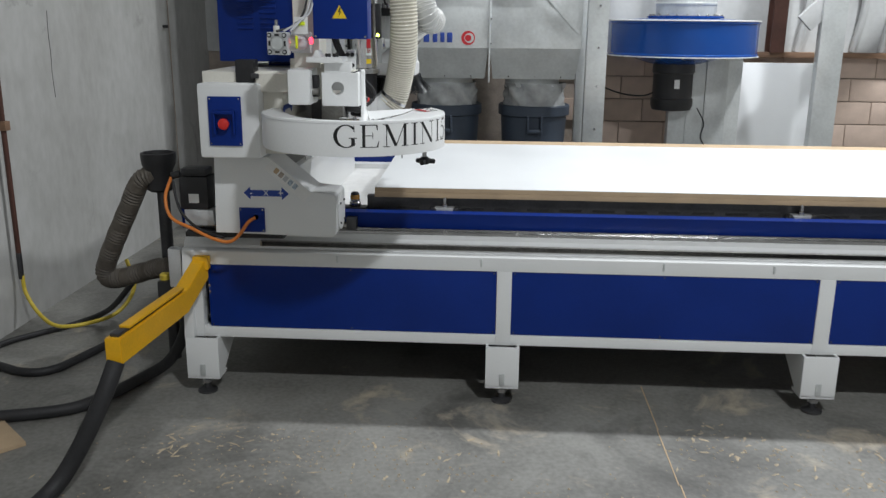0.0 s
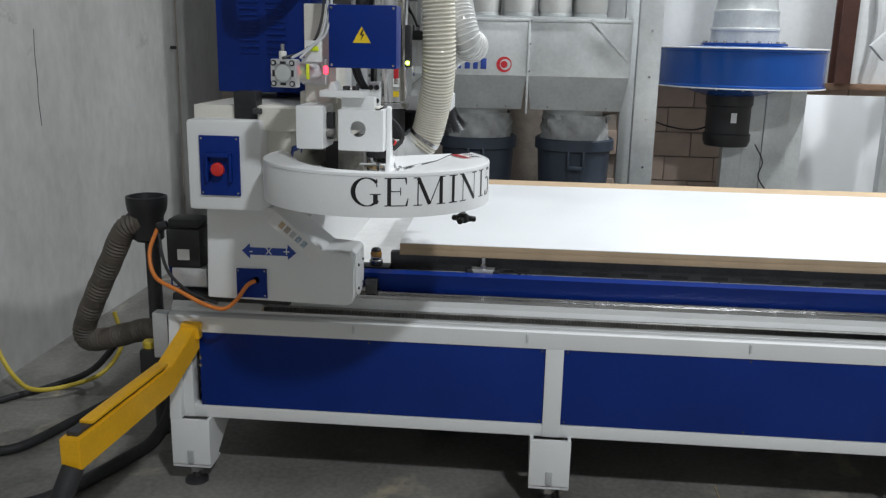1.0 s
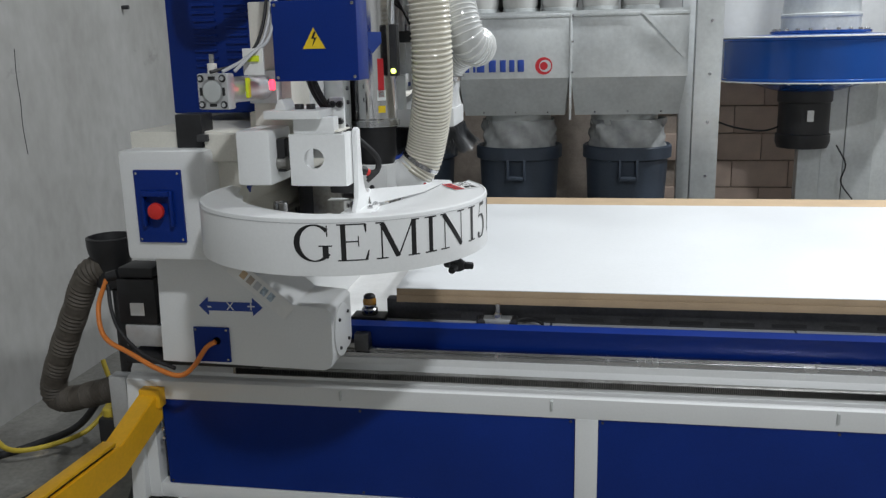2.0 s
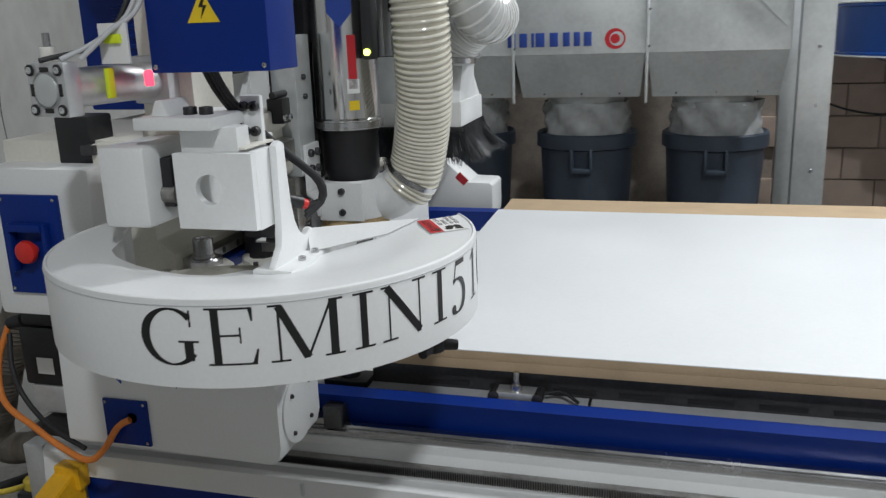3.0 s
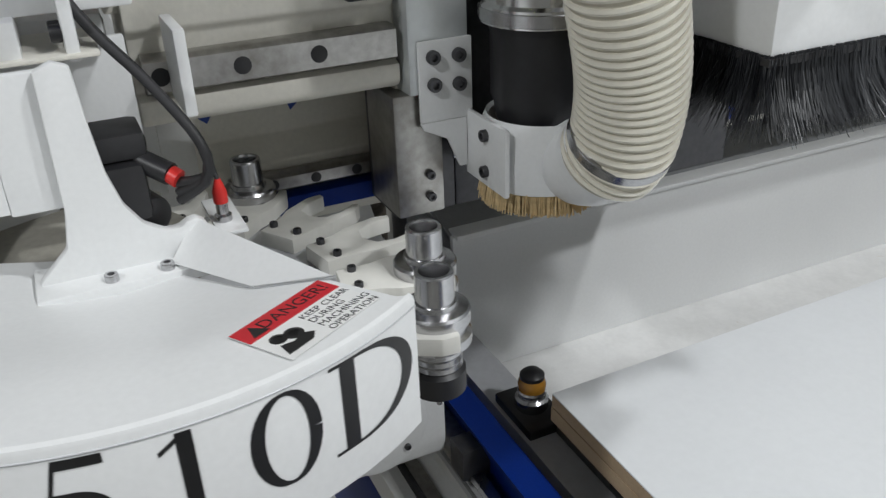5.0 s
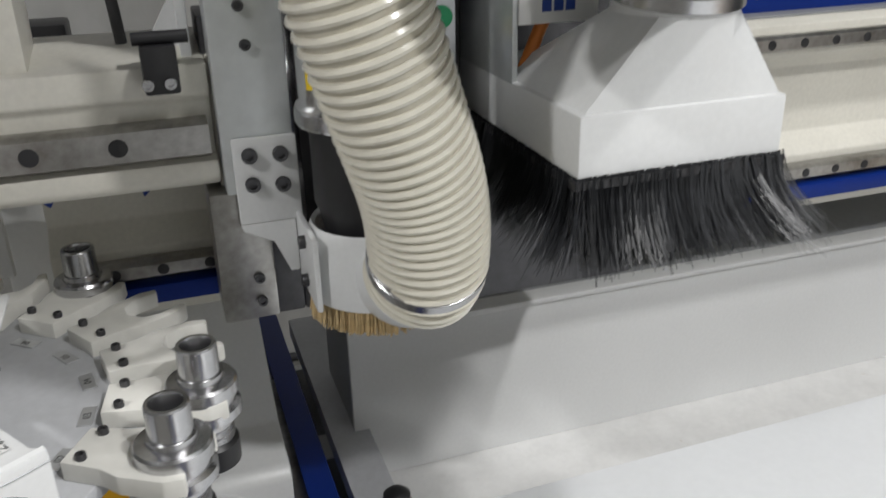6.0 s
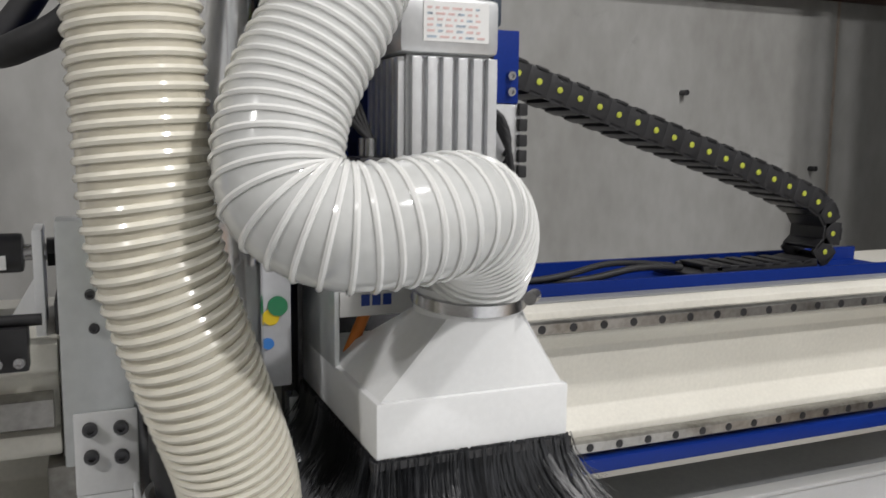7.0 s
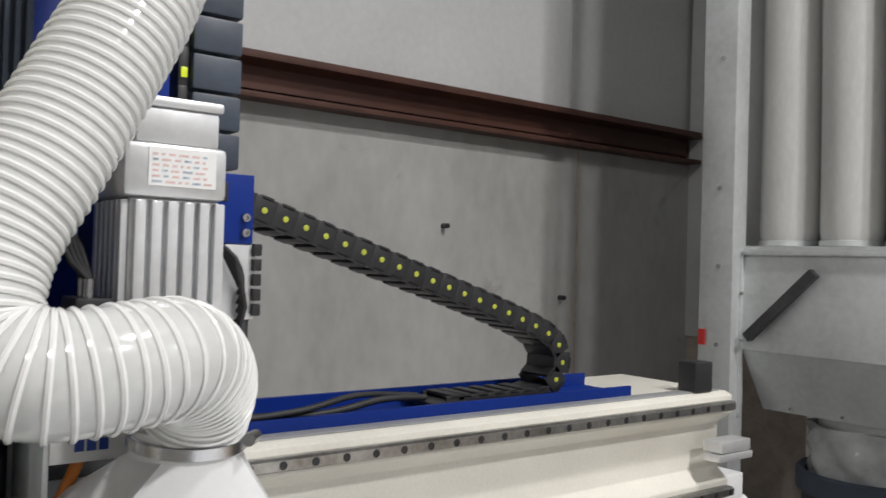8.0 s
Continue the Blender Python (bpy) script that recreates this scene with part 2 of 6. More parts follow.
def sweep(path, radius, seg=16, bm=None, caps=True):
    """A tube along a path; radius is a number or a function of the distance along it."""
    b = bmesh.new()
    rings, run = [], 0.0
    for i, (p, (t, u, v)) in enumerate(zip(path, frames(path))):
        if i:
            run += (p - path[i - 1]).length
        r = radius(run) if callable(radius) else radius
        rings.append([b.verts.new(p + r * (math.cos(2 * math.pi * k / seg) * u + math.sin(2 * math.pi * k / seg) * v)) for k in range(seg)])
    for a, c in zip(rings, rings[1:]):
        for k in range(seg):
            b.faces.new((a[k], a[(k + 1) % seg], c[(k + 1) % seg], c[k]))
    if caps:
        b.faces.new(rings[0][::-1])
        b.faces.new(rings[-1])
    return join(bm, b)


def cable(points, r, seg=10, step=0.015):
    return sweep(spline(points, step), r, seg)


def coil(points, radius, pitch, wire, seg=36):
    """A reinforcing rib wound round a hose; the pitch is a function of the distance along it."""
    path = spline(points, 0.004)
    fr = frames(path)
    run = 0.0
    b = bmesh.new()
    phase = 0.0
    steps = []
    for i in range(len(path) - 1):
        d = (path[i + 1] - path[i]).length
        step = d / pitch(run)
        n = max(1, int(math.ceil(step * seg)))
        for k in range(n):
            f = k / n
            t, u, v = (fr[i][j].lerp(fr[i + 1][j], f).normalized() for j in range(3))
            a = 2 * math.pi * (phase + step * f)
            out = math.cos(a) * u + math.sin(a) * v
            steps.append((path[i].lerp(path[i + 1], f) + out * radius, out, t))
        run += d
        phase += step
    rings = []
    for p, out, t in steps:
        rings.append([b.verts.new(p + wire * (math.cos(g) * out + math.sin(g) * t)) for g in (-1.9, -0.95, 0.0, 0.95, 1.9)])
    for a, c in zip(rings, rings[1:]):
        for k in range(4):
            b.faces.new((a[k], a[k + 1], c[k + 1], c[k]))
    return b


def words(text, size, m, depth=0.0004, align="LEFT"):
    """Letters of the built-in font as a bmesh, in the pose m (x along the line, z out of the surface)."""
    cu = bpy.data.curves.new("words", "FONT")
    cu.body, cu.size, cu.extrude, cu.align_x, cu.align_y, cu.resolution_u = text, size, depth, align, "CENTER", 3
    ob = new("words", cu)
    me = bpy.data.meshes.new_from_object(ob.evaluated_get(bpy.context.evaluated_depsgraph_get()))
    b = bmesh.new()
    b.from_mesh(me)
    bpy.data.objects.remove(ob)
    bpy.data.curves.remove(cu)
    bpy.data.meshes.remove(me)
    bmesh.ops.transform(b, matrix=m, verts=b.verts)
    return b


def facing(origin, right, up):
    """A pose at origin with x along right and y along up."""
    x = Vector(right).normalized()
    y = Vector(up)
    y = (y - x * x.dot(y)).normalized()
    z = x.cross(y)
    return Matrix.Translation(origin) @ Matrix((x, y, z)).transposed().to_4x4()


def plate(w, h, t, m, bevel=0.0, bm=None):
    """A slab w by h, its back at the pose's origin plane, t thick."""
    b = box(-w / 2, w / 2, -h / 2, h / 2, 0, t, bevel)
    bmesh.ops.transform(b, matrix=m, verts=b.verts)
    return join(bm, b)


def bolt(p, way, r=0.006, parent=None, material=None, length=0.006):
    """A socket-head screw with its recess."""
    way = Vector(way).normalized()
    b = lathe((0, 0, 0), [(r, 0), (r, length * 0.85), (r * 0.9, length), (r * 0.52, length), (r * 0.5, length * 0.45), (0.0001, length * 0.45)], 14)
    bmesh.ops.transform(b, matrix=Matrix.Translation(p) @ way.to_track_quat("Z", "Y").to_matrix().to_4x4(), verts=b.verts)
    return part("bolt", b, material or DARKSTEEL, parent)


# ---- the hall ----
floor_bm = box(-1.6, 8.2, -7.2, 4.4, -0.2, 0.0)
floor = solid("floor", floor_bm, FLOORM, "grey concrete floor with sawdust smears", "floor", kind="structure")
bm = box(-1.6, -1.4, -7.2, 4.4, 0, 2.44)
wall_west = solid("wall_west", bm, CONC, "stained grey concrete wall panel", "wall", kind="structure")
bm = box(-1.6, -1.43, -7.2, 4.4, 2.44, 6.0)
for k in range(6):
    y = -5.9 + k * 1.83
    box(-1.432, -1.424, y, y + 0.012, 2.58, 6.0, bm=bm)
solid("wall_west_upper", bm, SHEETING, "pale ribbed sheeting above the concrete", "wall", kind="structure")
bm = prism([(-1.43, 2.39), (-1.30, 2.39), (-1.30, 2.412), (-1.40, 2.420), (-1.40, 2.53), (-1.30, 2.540), (-1.30, 2.570), (-1.43, 2.570)], "Y", -7.2, 4.2, 0.003)
solid("girt", bm, RUST, "brown primed steel girt along the wall", "steel beam", kind="structure")
for y in (3.295,):
    solid("trim", box(-1.402, -1.394, y, y + 0.012, 0.02, 2.39), MORTAR, "dark sealed joint between wall panels", "wall joint", kind="structure")
# a long crack and a few anchor holes in the concrete
crack = cable([(-1.4, 1.405, 1.22), (-1.4, 1.395, 1.36), (-1.4, 1.402, 1.47), (-1.4, 1.398, 1.60), (-1.4, 1.408, 1.72)], 0.0022, 6, 0.02)
solid("trim", crack, RUBBER, "thin dark crack in the concrete", "crack", kind="structure")
for y, z in ((3.187, 1.622), (2.431, 1.95)):
    solid("anchor", rod((-1.41, y, z), (-1.36, y, z), 0.012, seg=10), DARKSTEEL, "small steel anchor in the concrete wall", "anchor", group="wall anchors")
wall_back = solid("wall_north", box(-1.6, 8.2, 4.24, 4.4, 0, 1.40), MORTAR, "block wall base with mortar joints", "wall", kind="structure")
bm = box(-1.4, 8.2, 4.22, 4.4, 1.40, 6.0)
solid("wall_north_upper", bm, SHEETING, "white insulation sheeting over the blocks", "wall", kind="structure")
solid("wall_ledge", box(3.2, 8.2, 4.10, 4.24, 1.40, 1.445, 0.004), BROWNWOOD, "brown timber ledge on the block wall", "ledge", kind="structure")
# unseen walls and roof, added to close the hall and hold down bounce
solid("wall_east", box(8.0, 8.2, -7.2, 4.4, 0, 6.0), HALL, "unseen hall wall, darkened to cut bounce light", "wall", kind="structure")
solid("wall_south", box(-1.6, 8.2, -7.2, -7.0, 0, 6.0), HALL, "unseen hall wall, darkened to cut bounce light", "wall", kind="structure")
solid("ceiling", box(-1.6, 8.2, -7.2, 4.4, 6.0, 6.15), HALL, "unseen hall roof, darkened to cut bounce light", "ceiling", kind="structure")
solid("steel_column", prism([(3.58, 4.06), (3.70, 4.06), (3.70, 4.075), (3.645, 4.08), (3.645, 4.2), (3.70, 4.205), (3.70, 4.22), (3.58, 4.22), (3.58, 4.205), (3.635, 4.2), (3.635, 4.08), (3.58, 4.075)], "Z", 1.445, 6.0), RUST, "brown primed steel column on the ledge", "column", kind="structure")
# loose folds of sheeting beside the column
bm = bmesh.new()
for k in range(4):
    x = 3.85 + 0.24 * k
    sweep(spline([(x, 4.2, 1.45), (x + 0.05, 4.17, 1.9), (x + 0.02, 4.19, 2.5), (x + 0.08, 4.2, 4)], 0.06), 0.035, 8, bm)
solid("wall_sheeting_fold", bm, SHEETING, "loose hanging folds of white wall sheeting", "sheeting", kind="structure")
# control joint sawn in the slab
bm = bmesh.new()
for k in range(16):
    y = -7.0 + k * 0.45
    box(1.962 + 0.004 * math.sin(k * 2.1), 1.967 + 0.004 * math.sin(k * 2.1), y, y + 0.452, 0.0, 0.002, bm=bm)
solid("floor_joint", bm, MDF, "pale dusty joint in the concrete floor", "joint", kind="structure")
# sawdust: thin irregular smears and crumbs
rnd = random.Random(7)
bm = bmesh.new()
for k in range(900):
    cx, cy = rnd.choice(((0.1, -0.55), (0.4, -0.75), (1.0, -0.65), (2.2, -0.4), (2.5, -0.75), (2.9, -0.45), (0.0, -1.1), (1.5, -0.9), (0.6, -0.5)))
    x, y = rnd.gauss(cx, 0.20), rnd.gauss(cy, 0.12)
    s = rnd.uniform(0.0015, 0.005)
    a = rnd.uniform(0, 3.1)
    vs = [bm.verts.new((x + s * rnd.uniform(0.6, 2.2) * math.cos(a + g), y + s * rnd.uniform(0.6, 1.4) * math.sin(a + g), 0.001 + (0.004 if g == 9 else 0))) for g in (0, 1.6, 3.1, 4.7)]
    top = bm.verts.new((x, y, s * 0.9 + 0.001))
    for i in range(4):
        bm.faces.new((vs[i], vs[(i + 1) % 4], top))
for k in range(150):
    cx, cy = rnd.choice(((0.05, -0.5), (0.3, -0.8), (1.0, -0.62), (2.2, -0.38), (2.6, -0.72), (2.95, -0.5), (-0.1, -1.0)))
    x, y = rnd.gauss(cx, 0.17), rnd.gauss(cy, 0.10)
    n, a = 11, rnd.uniform(0, 3)
    lx, ly = rnd.uniform(0.010, 0.035), rnd.uniform(0.003, 0.009)
    ring = []
    for i in range(n):
        g, q = 2 * math.pi * i / n, rnd.uniform(0.45, 1.1)
        dx, dy = lx * q * math.cos(g), ly * q * math.sin(g)
        ring.append(bm.verts.new((x + dx * math.cos(a) - dy * math.sin(a), y + dx * math.sin(a) + dy * math.cos(a), 0.0008)))
    mid = bm.verts.new((x, y, 0.0035))
    for i in range(n):
        bm.faces.new((ring[i], ring[(i + 1) % n], mid))
solid("sawdust", bm, DUST, "scattered pale sawdust on the concrete floor", "sawdust", kind="stuff")


# ---- dust collector against the back wall ----
def dust_collector():
    top = thing("dust_collector", "galvanised dust collector with cloth filter bags", "dust collector", (0.8, 3.4, 0))
    for x, w in ((-0.345, 0.145), (1.90, 0.15)):
        bm = prism([(x, 2.90), (x + w, 2.90), (x + w, 2.985), (x + w - 0.015, 2.985), (x + w - 0.015, 2.915), (x + 0.015, 2.915), (x + 0.015, 2.985), (x, 2.985)], "Z", 0, 4.6, 0.002)
        p = part("post", bm, GALV, top)
        for z in (0.9, 1.22, 1.5, 1.8, 2.1, 2.6):
            bolt((x + 0.085, 2.898, z), (0, -1, 0), 0.009, p, STEEL)
    for x in (-0.345, 1.90):
        part("post", box(x, x + 0.10, 3.70, 3.78, 0, 4.6, 0.004), GALV, top)
    part("orange_tag", box(-0.340, -0.312, 2.893, 2.897, 1.495, 1.555), RED, top, "small orange-red tag on the post")
    for k in range(3):
        x0 = -0.20 + 0.69 * k
        x1 = x0 + 0.686
        # upper sheet with a folded rim, then the taper down to the bin
        hop = part("hopper", box(x0, x1, 2.965, 3.70, 1.485, 1.86, 0.004), GALV, top)
        bm = bmesh.new()
        lo = [bm.verts.new(p) for p in ((x0 + 0.03, 3.08, 1.255), (x1 - 0.03, 3.08, 1.255), (x1 - 0.03, 3.60, 1.255), (x0 + 0.03, 3.60, 1.255))]
        hi = [bm.verts.new(p) for p in ((x0 + 0.004, 2.97, 1.485), (x1 - 0.004, 2.97, 1.485), (x1 - 0.004, 3.69, 1.485), (x0 + 0.004, 3.69, 1.485))]
        bm.faces.new(lo)
        bm.faces.new(hi)
        for i in range(4):
            bm.faces.new((lo[i], lo[(i + 1) % 4], hi[(i + 1) % 4], hi[i]))
        part("funnel", bm, GALV, hop)
        rim = box(x0, x1, 2.95, 2.968, 1.845, 1.865, 0.002)
        box(x0 - 0.006, x0 + 0.008, 2.948, 2.966, 1.235, 1.86, 0.002, rim)
        part("rim", rim, GALV, hop)
        for z in (1.52, 1.70, 1.85):
            bolt((x0 + 0.012, 2.949, z), (0, -1, 0), 0.007, hop, STEEL)
        for i in range(3):
            bolt((x0 + 0.15 + 0.2 * i, 3.068, 1.275), (0, -1, -0.3), 0.006, hop, STEEL)
        ring = lathe((x0 + 0.343, 3.36, 1.165), [(0.20, 0), (0.215, 0.02), (0.215, 0.07), (0.205, 0.10), (0.18, 0.10)], 40)
        part("bin_collar", ring, GALV, hop)
    stay = plate(0.37, 0.022, 0.012, facing((1.72, 2.951, 1.735), (1, 0, -1.05), (1, 0, 1)))
    part("brace", stay, GALV, top)
    stay = plate(0.36, 0.035, 0.03, facing((-0.02, 2.945, 1.66), (1, 0, 0.96), (-0.96, 0, 1)))
    part("brace", stay, DARKSTEEL, top)
    part("bag_deck", box(-0.20, 1.87, 2.97, 3.70, 1.866, 1.88), GALV, top)
    # a coloured maker's mark as plain bars and a round emblem
    x = 0.462
    for w in (0.055, 0.055, 0.02, 0.065, 0.06, 0.05, 0.045, 0.055):
        part("mark_bar", box(x, x + w * 0.72, 2.958, 2.963, 1.527, 1.598, 0.001), BLUEPRINT, top, "dark blue printed bar")
        x += w * 1.14
    for r0, dx, mt in ((0.052, 0, REDPRINT), (0.036, 0.008, GALV), (0.024, 0.0, REDPRINT)):
        em = lathe((0, 0, 0), [(r0, 0), (r0, 0.002 + 0.03 * (0.06 - r0))], 28)
        bmesh.ops.transform(em, matrix=Matrix.Translation((1.02 + dx, 2.963, 1.56)) @ pose(0, 0, 0, 90, 0, 0), verts=em.verts)
        part("mark_emblem", em, mt, top, "red round emblem")
    rng = random.Random(3)
    for row in range(2):
        for k in range(8):
            x, y = -0.100 + 0.242 * k, 3.12 + 0.36 * row
            path = [Vector((x + 0.003 * math.sin(j * 0.12 + k), y + 0.003 * math.cos(j * 0.1 + k), 1.88 + 0.045 * j)) for j in range(58)]
            ph = rng.uniform(0, 6)
            bag = part("filter_bag", sweep(path, lambda d: 0.110 + 0.0008 * math.sin(d * 5 + ph) - 0.016 * math.exp(-(d / 0.03) ** 2), 22), BAG, top)
            part("bag_collar", lathe((x, y, 1.88), [(0.092, 0), (0.110, 0.003), (0.110, 0.022), (0.095, 0.026)], 22), GALV, bag)
    part("top_box", box(-0.30, 1.92, 2.93, 3.78, 4.45, 4.9, 0.006), GALV, top)
    return top


dust_collector()


def waste_bin(x, y):
    b = thing("waste_bin", "blue-grey plastic waste bin under the dust collector", "bin", (x, y, 0), "bins under the collector")
    body = part("body", lathe((x, y, 0), [(0.20, 0.0), (0.215, 0.012), (0.262, 0.93), (0.262, 0.955), (0.285, 0.965), (0.285, 1.035), (0.275, 1.045), (0.255, 1.03), (0.25, 0.96)], 48), BIN, b)
    for k in range(16):
        a = 2 * math.pi * k / 16 + 0.2
        if abs(math.sin(a) + 1) < 0.12:
            continue
        d = Vector((math.cos(a), math.sin(a), 0))
        rib = plate(0.016, 0.62, 0.012, facing(Vector((x, y, 0.42)) + d * 0.232, d.cross(Vector((0, 0, 1))), (d.x * 0.055, d.y * 0.055, 1)), 0.003)
        part("rib", rib, BIN, body)
    hd = box(x - 0.06, x + 0.06, y - 0.305, y - 0.25, 0.84, 0.865, 0.006)
    box(x - 0.06, x - 0.045, y - 0.305, y - 0.25, 0.84, 0.97, 0.004, hd)
    box(x + 0.045, x + 0.06, y - 0.305, y - 0.25, 0.84, 0.97, 0.004, hd)
    part("handle", hd, BIN, b)
    path = [Vector((x, y, 0.985 + 0.012 * j)) for j in range(20)]
    bag = bmesh.new()
    seg, rings = 40, []
    rng = random.Random(int(x * 100))
    ph = [rng.uniform(0, 6) for _ in range(4)]
    for j, p in enumerate(path):
        rings.append([bag.verts.new((x + (0.235 + 0.012 * math.sin(7 * g + ph[0] + j * 0.35) + 0.008 * math.sin(13 * g + ph[1] - j * 0.6)) * math.cos(g), y + (0.235 + 0.012 * math.sin(7 * g + ph[0] + j * 0.35)) * math.sin(g), p.z)) for g in [2 * math.pi * i / seg for i in range(seg)]])
    for a, c in zip(rings, rings[1:]):
        for i in range(seg):
            bag.faces.new((a[i], a[(i + 1) % seg], c[(i + 1) % seg], c[i]))
    part("liner", bag, CLEARBAG, b, "crumpled clear plastic liner")
    return b


for k in range(3):
    waste_bin(0.135 + 0.705 * k, 3.36)


# ---- extractor fan on its stand ----
def fan():
    f = thing("extractor_fan", "glossy blue round extractor fan on a galvanised stand", "fan", (2.725, 3.55, 0))
    body = part("housing", lathe((2.725, 3.55, 0), [(0.30, 1.425), (0.560, 1.428), (0.585, 1.435), (0.585, 1.447), (0.577, 1.452), (0.577, 1.675), (0.585, 1.680), (0.585, 1.694), (0.56, 1.70), (0.25, 1.72)], 72), BLUEG, f)
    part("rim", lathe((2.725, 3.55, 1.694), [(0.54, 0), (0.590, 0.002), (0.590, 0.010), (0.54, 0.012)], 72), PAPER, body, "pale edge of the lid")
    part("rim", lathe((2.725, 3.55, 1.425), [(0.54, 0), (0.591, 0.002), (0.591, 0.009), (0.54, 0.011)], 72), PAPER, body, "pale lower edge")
    part("outlet", box(2.17, 2.6, 3.5, 4.1, 1.44, 1.69, 0.01), BLUEG, f)
    part("inlet_flange", lathe((2.735, 3.55, 1.72), [(0.30, 0), (0.30, 0.015), (0.24, 0.018), (0.24, 0.0)], 48), BLUEG, f)
    duct = lathe((2.735, 3.55, 1.735), [(0.235, 0), (0.235, 0.08), (0.24, 0.085), (0.24, 0.10), (0.232, 0.105), (0.222, 0.20), (0.228, 0.21), (0.226, 0.225), (0.215, 0.23), (0.20, 0.34), (0.205, 0.35), (0.20, 0.36), (0.195, 2.6)], 48)
    part("duct", duct, GALV, f)
    for k in range(22):
        a = 2 * math.pi * k / 22
        bolt((2.735 + 0.275 * math.cos(a), 3.55 + 0.275 * math.sin(a), 1.735), (0, 0, 1), 0.012, body, STEEL, 0.014)
    for k in range(18):
        a = 2 * math.pi * k / 18
        bolt((2.725 + 0.50 * math.cos(a), 3.55 + 0.50 * math.sin(a), 1.427), (0, 0, -1), 0.010, body, STEEL, 0.012)
    part("mount", lathe((2.675, 3.55, 1.365), [(0.20, 0), (0.36, 0.05), (0.36, 0.066)], 40), BLUEG, f)
    mot = part("motor", lathe((2.675, 3.55, 0.985), [(0.06, 0), (0.155, 0.012), (0.168, 0.05), (0.168, 0.10), (0.158, 0.105), (0.158, 0.30), (0.168, 0.31), (0.168, 0.39)], 40), BLACKP, f, "black electric motor")
    for k in range(28):
        a = 2 * math.pi * k / 28
        d = Vector((math.cos(a), math.sin(a), 0))
        part("fin", plate(0.006, 0.19, 0.014, facing(Vector((2.675, 3.55, 1.19)) + d * 0.152, d.cross(Vector((0, 0, 1))), (0, 0, 1))), BLACKP, mot)
    part("nameplate", box(2.655, 2.695, 3.372, 3.377, 1.175, 1.245), ALU, mot)
    for x in (2.66, 2.80):
        part("stand_post", prism([(x, 3.56), (x + 0.14, 3.56), (x + 0.14, 3.66), (x, 3.66)], "Z", 0, 1.40, 0.004), GALV, f)
    part("stand_post", prism([(2.945, 3.56), (3.12, 3.56), (3.12, 3.575), (3.25, 3.64), (3.25, 3.66), (2.945, 3.66)], "Z", 0, 1.41, 0.004), GALV, f)
    part("cable", cable([(2.16, 4.0, 1.14), (2.3, 3.8, 1.10), (2.45, 3.6, 1.10), (2.57, 3.50, 1.16)], 0.006), RUBBER, f)
    part("cable", cable([(2.86, 3.44, 1.02), (2.92, 3.42, 0.9), (2.91, 3.45, 0.78), (3.0, 3.5, 0.66)], 0.005), RUBBER, f)
    return f


fan()
solid("white_board", box(3.34, 3.98, 3.98, 4.0, 0.0, 1.36, 0.003), LAMINATE, "white melamine board leaning at the block wall", "board")
bm = prism([(3.81, 3.55), (4.00, 3.55), (4.00, 3.64), (3.985, 3.64), (3.985, 3.565), (3.825, 3.565), (3.825, 3.64), (3.81, 3.64)], "Z", 0, 4.6, 0.002)
solid("steel_post", bm, GALV, "galvanised folded steel post behind the machine", "post")
bm = plate(1.6, 0.15, 0.05, facing((4.25, 3.62, 2.25), (1, 0, 1.0), (-1, 0, 1)), 0.004)
solid("duct_brace", bm, SHEETING, "pale painted diagonal brace behind the machine", "brace")


